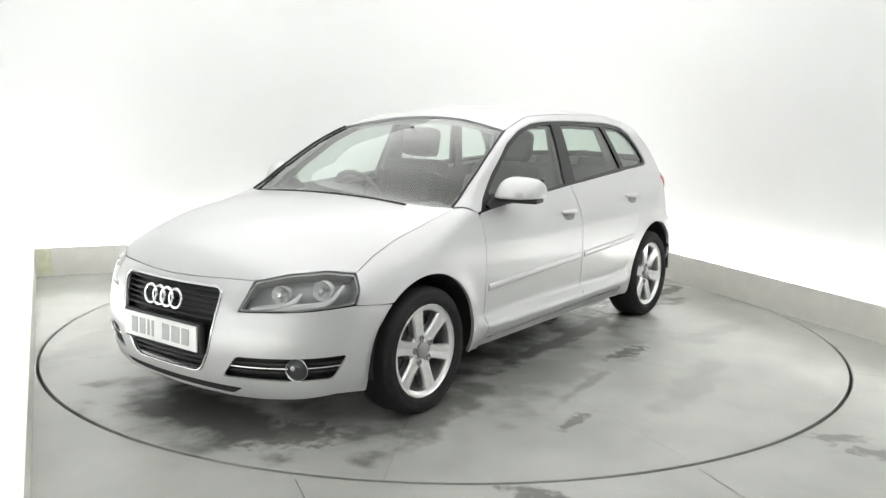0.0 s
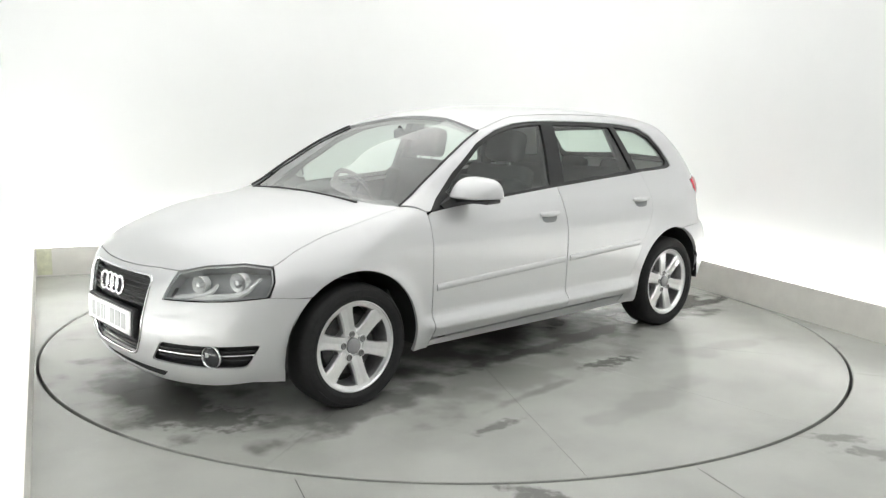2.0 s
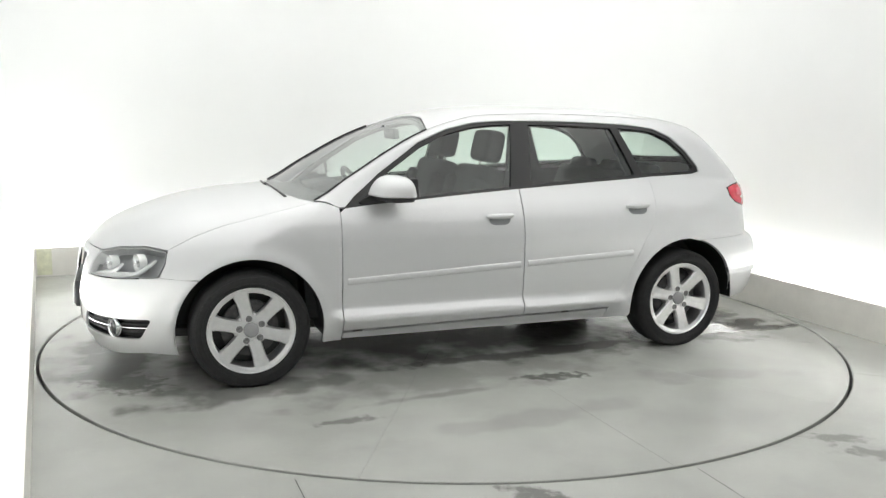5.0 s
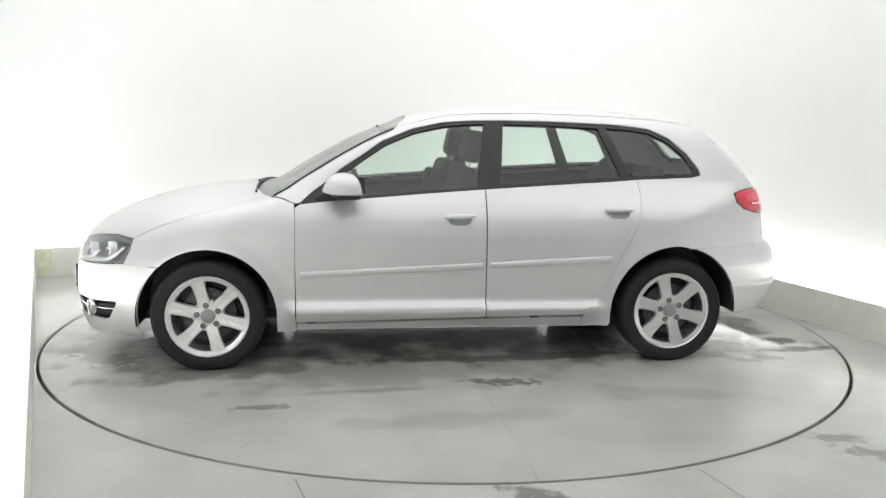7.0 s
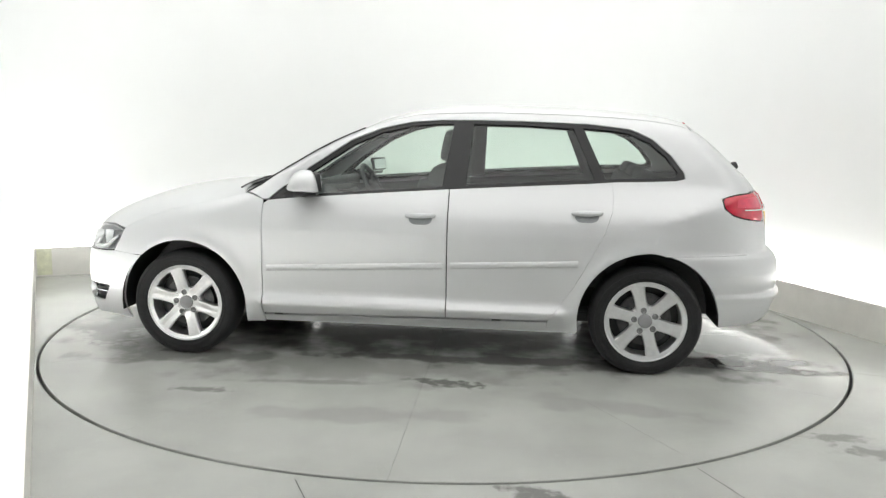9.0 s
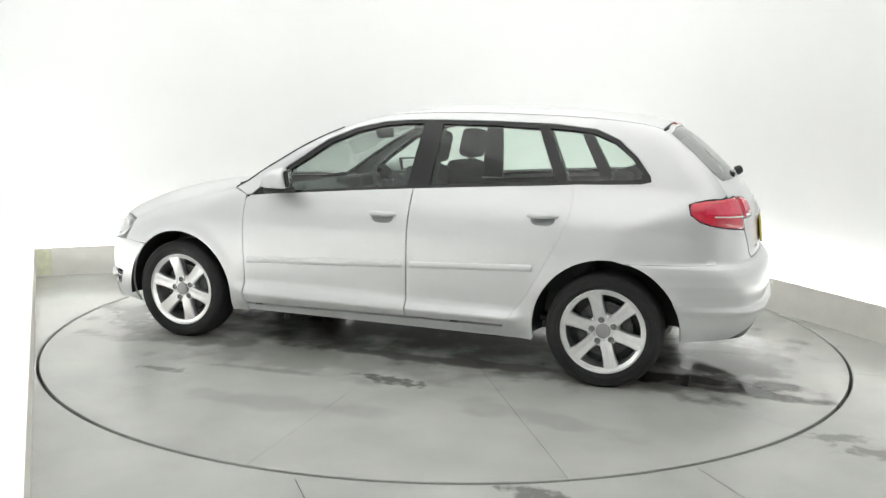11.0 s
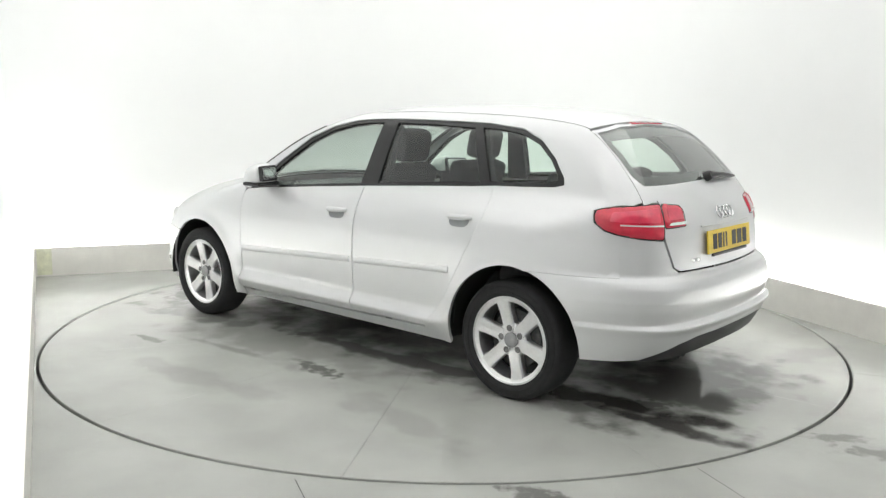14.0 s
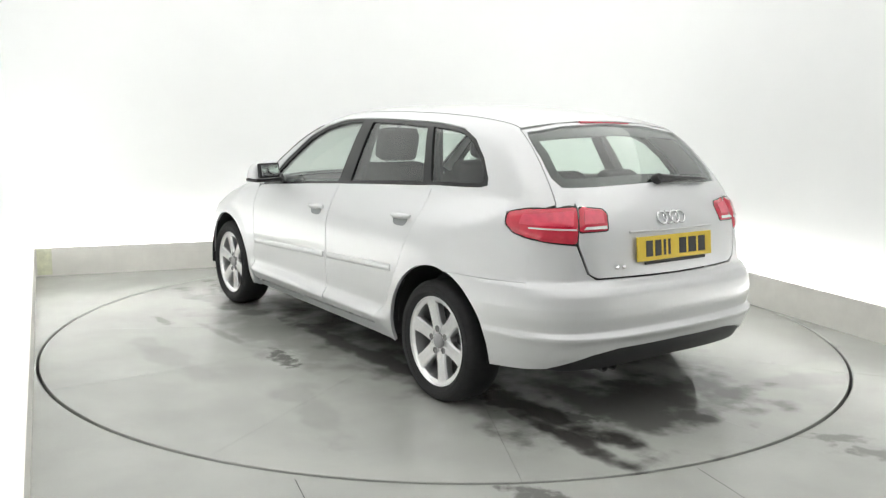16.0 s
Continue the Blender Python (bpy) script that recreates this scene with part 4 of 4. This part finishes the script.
def build_sides():
    for right in (False, True):
        s = -1 if right else 1
        wins = {
            "front": [(0.60, 0.928), (0.40, 0.944), (0.14, 0.965), (-0.165, 0.987), (-0.215, 1.331), (-0.10, 1.327), (0.02, 1.314), (0.18, 1.277), (0.34, 1.208), (0.56, 1.06), (0.655, 0.985)],
            "rear": [(-0.295, 0.998), (-0.60, 1.020), (-0.995, 1.044), (-0.875, 1.315), (-0.61, 1.328), (-0.325, 1.331)],
            "quarter": [(-1.055, 1.049), (-1.25, 1.055), (-1.42, 1.064), (-1.44, 1.088), (-1.375, 1.172), (-1.285, 1.246), (-1.17, 1.294), (-1.05, 1.310), (-0.925, 1.318)],
        }
        flat = {k: roll_side(*fine(v, 0.06)) for k, v in wins.items()}
        frame_o = roll_side(*fine(DAYLIGHT, 0.06))
        panel("window_surround", Roll, frame_o, list(flat.values()), GLOSS_BLACK, car, inset=0.006, thick=0.03, right=right, gap=0.0015, step=0.03)
        for k, v in flat.items():
            panel("side_window", Roll, v, mat=GLASS if k == "front" else DARK_GLASS, parent=car, inset=0.014, thick=0, right=right, gap=-0.006, label="tinted green side window")
        # rubbing strips and handles
        for a, b in (((0.80, 0.517), (-0.185, 0.563)), ((-0.23, 0.565), (-0.915, 0.598))):
            n, cut = 20, ((-0.018, -0.002), (-0.0165, 0.004), (-0.011, 0.007), (0.0, 0.008), (0.011, 0.007), (0.0165, 0.004), (0.018, -0.002))
            mid = np.array([(a[0] + (b[0] - a[0]) * i / n, a[1] + (b[1] - a[1]) * i / n) for i in range(n + 1)])
            verts = []
            for dz, out in cut:
                q = cast(np.stack([mid[:, 0], 0 * mid[:, 0], mid[:, 1] + dz], 1), np.tile((0.0, 1.0, 0.0), (n + 1, 1)))
                verts += [(x, s * (y + out), z) for x, y, z in q]
            m = n + 1
            faces = [(r * m + i, r * m + i + 1, (r + 1) * m + i + 1, (r + 1) * m + i) for r in range(len(cut) - 1) for i in range(n)]
            faces += [tuple(r * m for r in range(len(cut))), tuple(r * m + n for r in range(len(cut)))[::-1]]
            if not right:
                faces = [f[::-1] for f in faces]
            link_mesh("rubbing_strip", verts, faces, PAINT, car, smooth=True, sharp=50)
        for x, z in ((-0.060, 0.822), (-0.955, 0.858)):
            # flat grey patch on the skin: the handle cup's shade as colour, no hollow
            cup = soften([(x - 0.050, z - 0.038), (x + 0.050, z - 0.038), (x + 0.072, z + 0.0), (x - 0.072, z + 0.004)], 0.03)
            panel("handle_recess_shade", Roll, roll_side(*cup), mat=plain_once("recess_shade_grey", (0.30, 0.31, 0.32), 0.5), parent=car, inset=-0.001, thick=0.002, right=right, gap=0)
            path = []
            for i in range(9):
                u = i / 8
                q = side_at(x - 0.078 + 0.156 * u, z + 0.014 - 0.003 * u)
                lift = 0.004 + 0.026 * math.sin(math.pi * u) ** 0.6
                path.append((q[0], q[1] + lift, q[2]))
            bm = tube(path, [0.010, 0.013, 0.015, 0.016, 0.016, 0.016, 0.015, 0.013, 0.010], 10)
            bmesh.ops.scale(bm, vec=(1, 1, 1.0), verts=bm.verts)
            part("door_handle", flip_y(bm) if right else bm, PAINT, car, "silver pull door handle")
        # mirror: shell, dark foot, glass
        bm = bmesh.new()
        bmesh.ops.create_uvsphere(bm, u_segments=24, v_segments=16, radius=1)
        for v in bm.verts:
            x, y, z = v.co
            sx, sy, sz = (math.copysign(abs(q) ** e, q) for q, e in ((x, 0.7), (y, 0.6), (z, 0.6)))
            rise = max(0, sz)
            px = sx * (0.125 if x > 0 else 0.055) * (1 - 0.30 * rise)
            v.co = (px - 0.035 * sy, sy * 0.116 * (1 - 0.12 * rise) + 0.010 * rise, sz * (0.096 - 0.010 * sy) if z > 0 else sz * 0.016)
        bmesh.ops.transform(bm, matrix=Matrix.Translation((0.545, 0.893, 0.968)), verts=bm.verts)
        mr = part("door_mirror", flip_y(bm) if right else bm, PAINT, car, "silver door mirror with black underside")
        bm = box((0.120, 0.205, 0.024), m=pose(0.560, 0.893, 0.945, 0, 0, 12), bevel=0.011)
        part("mirror_base", flip_y(bm) if right else bm, BLACK, mr)
        bm = prism([(0.50, 0.915), (0.70, 0.90), (0.72, 0.925), (0.62, 0.975)], 0.06, m=Matrix.Translation((0, 0.735, 0)) @ Matrix(((1, 0, 0, 0), (0, 0, 1, 0), (0, 1, 0, 0), (0, 0, 0, 1))))
        part("mirror_foot", flip_y(bm) if right else bm, BLACK, mr)
        bm = box((0.024, 0.178, 0.094), m=pose(0.500, 0.890, 1.008, 0, 6, 22), bevel=0.010)
        part("mirror_rim", flip_y(bm) if right else bm, BLACK, mr)
        bm = box((0.004, 0.152, 0.072), m=pose(0.4880, 0.885, 1.008, 0, 6, 22), bevel=0.002)
        part("mirror_glass", flip_y(bm) if right else bm, CHROME, mr)
        # arch liners and mud flaps of shadow
        for ax in (AXLE, -AXLE):
            bm = bmesh.new()
            prev, wide = None, 0.0 if ax > 0 else 0.011
            for i in range(25):
                a = radians(-8 + (196 if ax > 0 else 190) * i / 24)
                row = [bm.verts.new((ax + (r + wide) * math.cos(a), y, HUB_Z + (r + wide) * math.sin(a))) for r, y in ((0.372, 0.845 if ax > 0 else 0.825), (0.368, 0.80), (0.365, 0.52), (0.05, 0.50))]
                if prev:
                    for k in range(3):
                        bm.faces.new((prev[k], prev[k + 1], row[k + 1], row[k]))
                prev = row
            part("wheel_arch_liner", flip_y(bm) if right else bm, BLACK, car, sharp=60)
    # underside
    pan = [(-1.60, 0.45), (-1.58, 0.60), (-0.93, 0.64), (-0.90, 0.80), (0.80, 0.80), (0.90, 0.64), (1.66, 0.62), (1.98, 0.45)]
    bm = prism(pan + [(x, -y) for x, y in pan[::-1]], 0.04, m=Matrix.Translation((0, 0, 0.235)))
    part("underbody", bm, BLACK, car, smooth=False)


def build_wheels():
    """Six-spoke alloy wheels."""
    def wheel():
        bm = lathe([(0.190, 0.062), (0.192, 0.078), (0.200, 0.082), (0.212, 0.085), (0.217, 0.092), (0.224, 0.090), (0.225, 0.070), (0.215, 0.060), (0.200, 0.03), (0.196, -0.09), (0.190, -0.09), (0.188, 0.03), (0.190, 0.062)], 56)
        w = part("wheel", bm, ALLOY, car, "silver six-spoke alloy wheel with black tyre", sharp=40)
        prof = [(0.221, 0.092), (0.235, 0.101), (0.258, 0.106), (0.278, 0.101), (0.290, 0.090), (0.298, 0.076), (0.3015, 0.04), (0.3015, -0.04), (0.298, -0.076), (0.285, -0.095), (0.25, -0.104), (0.21, -0.092), (0.205, -0.06), (0.205, 0.07), (0.221, 0.092)]
        part("tyre", lathe(prof, 64), RUBBER, w, "black rubber tyre", sharp=50)
        for r in (0.243, 0.274):
            ring = [(r * math.cos(2 * math.pi * k / 56), 0.1045 if r < 0.26 else 0.1035, r * math.sin(2 * math.pi * k / 56)) for k in range(56)]
            part("tyre_bead", tube(ring, 0.0018, 5, closed=True), RUBBER, w)
        part("brake_disc", lathe([(0.05, 0.02), (0.145, 0.02), (0.145, -0.005), (0.05, -0.005)], 40), IRON, w)
        part("wheel_back", lathe([(0, -0.03), (0.19, -0.03), (0.19, -0.05), (0, -0.05)], 40), BLACK, w)
        for i in range(6):
            a = radians(45 + 60 * i)
            bm = bmesh.new()
            rows = []
            for r, half in ((0.055, 0.038), (0.088, 0.034), (0.120, 0.0335), (0.160, 0.036), (0.198, 0.043)):
                face = np.interp(r, [0.055, 0.10, 0.16, 0.198], [0.068, 0.074, 0.079, 0.0825])
                cut = ((-0.9, -0.045), (-1, -0.010), (-0.84, -0.001), (-0.40, 0.0), (-0.10, -0.0022), (0.10, -0.0022), (0.40, 0.0), (0.84, -0.001), (1, -0.010), (0.9, -0.045))
                rows.append([bm.verts.new((r, face + d, t * half)) for t, d in cut])
            for p, q in zip(rows, rows[1:]):
                for k in range(10):
                    j = (k + 1) % 10
                    bm.faces.new((p[k], p[j], q[j], q[k]))
            bm.faces.new(rows[0])
            bm.faces.new(rows[-1][::-1])
            bmesh.ops.transform(bm, matrix=Matrix.Rotation(a, 4, "Y"), verts=bm.verts)
            part("spoke", bm, ALLOY, w, sharp=25)
        part("hub", lathe([(0, 0.070), (0.030, 0.070), (0.033, 0.062), (0.076, 0.064), (0.086, 0.058), (0.086, 0.01), (0, 0.01)], 36), ALLOY, w)
        part("hub_cap", lathe([(0, 0.080), (0.031, 0.078), (0.038, 0.073), (0.038, 0.06)], 28), plain_once("hub_cap_grey", (0.30, 0.30, 0.31), 0.4), w)
        for i in range(5):
            a = radians(80 + 72 * i)
            bm = lathe([(0, 0.064), (0.008, 0.066), (0.012, 0.071), (0.0165, 0.068), (0.0165, 0.055)], 14)
            bmesh.ops.transform(bm, matrix=Matrix.Translation((0.059 * math.cos(a), 0.004, 0.059 * math.sin(a))), verts=bm.verts)
            ring = lathe([(0.0165, 0.060), (0.0165, 0.0695), (0.0205, 0.0690), (0.0215, 0.060)], 14)
            bmesh.ops.transform(ring, matrix=Matrix.Translation((0.059 * math.cos(a), 0.001, 0.059 * math.sin(a))), verts=ring.verts)
            part("bolt_seat", ring, ALLOY, w)
            part("wheel_bolt", bm, plain_once("bolt_grey", (0.22, 0.22, 0.225), 0.4), w)
        return w

    first = wheel()
    first.matrix_basis = pose(AXLE, 0.755, HUB_Z)
    for x, y, turn in ((-AXLE, 0.748, 0), (AXLE, -0.755, 180), (-AXLE, -0.748, 180)):
        copy_thing(first, pose(x, y, HUB_Z, 0, 0, turn))


def cushion(size, m, mat, name, parent, bevel=0.04):
    bm = box(size, bevel=bevel, seg=4)
    bmesh.ops.transform(bm, matrix=m, verts=bm.verts)
    return part(name, bm, mat, parent, sharp=60)


def build_interior():
    # lining below the belt, pillars and headliner
    for right in (False, True):
        o = roll_side((0.86, 0.25), (0.86, 0.87), *[(x, z - 0.012) for x, z in BELT], (-1.80, 1.02), (-1.85, 0.70), (-1.70, 0.68), (-0.95, 0.66), (-0.90, 0.25))
        panel("door_lining", Roll, o, mat=TRIM_IN, parent=car, inset=0.055, thick=0, right=right, step=0.06)
        bm = prism([(-0.155, 0.95), (-0.31, 0.95), (-0.33, 1.325), (-0.225, 1.325)], 0.02, m=Matrix.Translation((0, 0.575, 0)) @ Matrix(((1, 0, 0, 0), (0, 0, 1, 0), (0, 1, 0, 0), (0, 0, 0, 1))))
        for v in bm.verts:
            v.co.y += 0.10 - (v.co.z - 0.95) * 0.30
        part("pillar_trim", flip_y(bm) if right else bm, TRIM_IN, car)
        bm = prism([(-1.00, 0.98), (-1.085, 0.98), (-0.935, 1.305), (-0.865, 1.305)], 0.02, m=Matrix.Translation((0, 0.555, 0)) @ Matrix(((1, 0, 0, 0), (0, 0, 1, 0), (0, 1, 0, 0), (0, 0, 0, 1))))
        for v in bm.verts:
            v.co.y += 0.10 - (v.co.z - 0.98) * 0.30
        part("pillar_trim", flip_y(bm) if right else bm, TRIM_IN, car)
    half = [(0.24, 0.0), (0.25, 0.30), (0.30, 0.52), (0.0, 0.56), (-0.5, 0.565), (-1.0, 0.555), (-1.44, 0.52), (-1.47, 0.0)]
    o = roll_top(*half, *[(x, -y) for x, y in half[-2:0:-1]])
    panel("headliner", Roll, o, mat=LINER, parent=car, inset=0.03, thick=0, step=0.08)
    # floor, dash, steering wheel on the right
    part("cabin_floor", box((2.3, 1.25, 0.03), (-0.28, 0, 0.282), 0.005), TRIM_IN, car)
    dash = [(0.98, 0.30), (1.02, 0.86), (0.98, 0.905), (0.80, 0.912), (0.66, 0.885), (0.58, 0.80), (0.60, 0.62), (0.68, 0.52), (0.70, 0.30)]
    bm = prism(dash, 1.40, m=Matrix.Translation((0, -0.70, 0)) @ Matrix(((1, 0, 0, 0), (0, 0, 1, 0), (0, 1, 0, 0), (0, 0, 0, 1))))
    part("dashboard", bm, TRIM_IN, car, "dark grey moulded dashboard", sharp=40)
    cushion((0.20, 0.34, 0.09), pose(0.66, -0.36, 0.905, 0, 8, 0), TRIM_IN, "instrument_hood", car, 0.03)
    m = pose(0.42, -0.36, 0.86, 0, 0, 0) @ pose(0, 0, 0, 0, -62, 0)
    pts = [m @ Vector((0.185 * math.cos(2 * math.pi * k / 32), 0.185 * math.sin(2 * math.pi * k / 32), 0)) for k in range(32)]
    sw = part("steering_wheel", tube(pts, 0.015, 8, closed=True), TRIM_IN, car, "black three-spoke steering wheel")
    part("boss", box((0.12, 0.13, 0.05), m=m, bevel=0.02), TRIM_IN, sw)
    for a in (0, 130, 230):
        e = m @ Vector((-0.18 * math.cos(radians(a)), 0.18 * math.sin(radians(a)), 0))
        part("wheel_spoke", tube([m.translation, e], 0.014, 8), TRIM_IN, sw)
    part("steering_column", tube([m.translation, Vector((0.75, -0.36, 0.74))], 0.035, 10), TRIM_IN, sw)
    # inner mirror
    im = part("inner_mirror", box((0.035, 0.22, 0.062), m=pose(0.30, 0.0, 1.255, 0, 8, 0), bevel=0.014), TRIM_IN, car)
    part("mirror_stalk", tube([Vector((0.31, 0, 1.26)), Vector((0.36, 0, 1.30))], 0.012, 8), TRIM_IN, im)
    # seats
    for y in (0.36, -0.36):
        base = cushion((0.50, 0.50, 0.15), pose(0.27, y, 0.50, 0, -6, 0), CLOTH, "front_seat", car, 0.05)
        tagged(base, "dark grey cloth front seat with headrest")
        cushion((0.14, 0.48, 0.62), pose(-0.07, y, 0.78, 0, -16, 0), CLOTH, "backrest", base, 0.055)
        for s in (-1, 1):
            cushion((0.17, 0.09, 0.50), pose(-0.03, y + s * 0.20, 0.76, 0, -16, 0), CLOTH, "side_bolster", base, 0.035)
            part("headrest_post", tube([Vector((-0.155, y + s * 0.06, 1.04)), Vector((-0.185, y + s * 0.06, 1.15))], 0.006, 6), CHROME, base)
        cushion((0.12, 0.26, 0.19), pose(-0.19, y, 1.195, 0, -12, 0), CLOTH, "headrest", base, 0.05)
    bench = cushion((0.50, 1.25, 0.16), pose(-0.85, 0, 0.52, 0, -6, 0), CLOTH, "rear_bench", car, 0.05)
    tagged(bench, "dark grey cloth rear bench with three headrests")
    cushion((0.14, 1.25, 0.56), pose(-1.19, 0, 0.76, 0, -20, 0), CLOTH, "backrest", bench, 0.05)
    for y, w in ((0.38, 0.25), (0.0, 0.2), (-0.38, 0.25)):
        cushion((0.10, w, 0.10), pose(-1.29, y, 1.04, 0, -15, 0), CLOTH, "headrest", bench, 0.04)
    part("parcel_shelf", box((0.48, 1.05, 0.02), (-1.58, 0, 0.97), 0.006), TRIM_IN, car)
    # front wipers and cowl
    half = [(1.055, 0.0), (1.04, 0.25), (0.99, 0.45), (0.91, 0.62), (0.93, 0.69), (1.03, 0.60), (1.10, 0.45), (1.15, 0.25), (1.165, 0.0)]
    o = roll_top(*half, *[(x, -y) for x, y in half[-2:0:-1]])
    panel("cowl", Roll, o, mat=BLACK, parent=car, inset=0.02, thick=0, label="black plastic cowl under the windscreen")
    for y0, y1, x1 in ((0.52, -0.12, 1.045), (0.02, -0.60, 1.03)):
        path = []
        for i in range(8):
            u = i / 7
            y = y0 + (y1 - y0) * u
            x = 1.065 + (x1 - 1.065) * u - 0.10 * y * y
            path.append(Vector(top_at(x + 0.015, y)) + Vector((0.0, 0, 0.002)))
        part("wiper", tube(path, [0.008, 0.007, 0.006, 0.006, 0.005, 0.005, 0.004, 0.004], 6), BLACK, car, "black wiper blade")


build_front()
build_rear()
build_sides()
build_wheels()
build_interior()


motions()
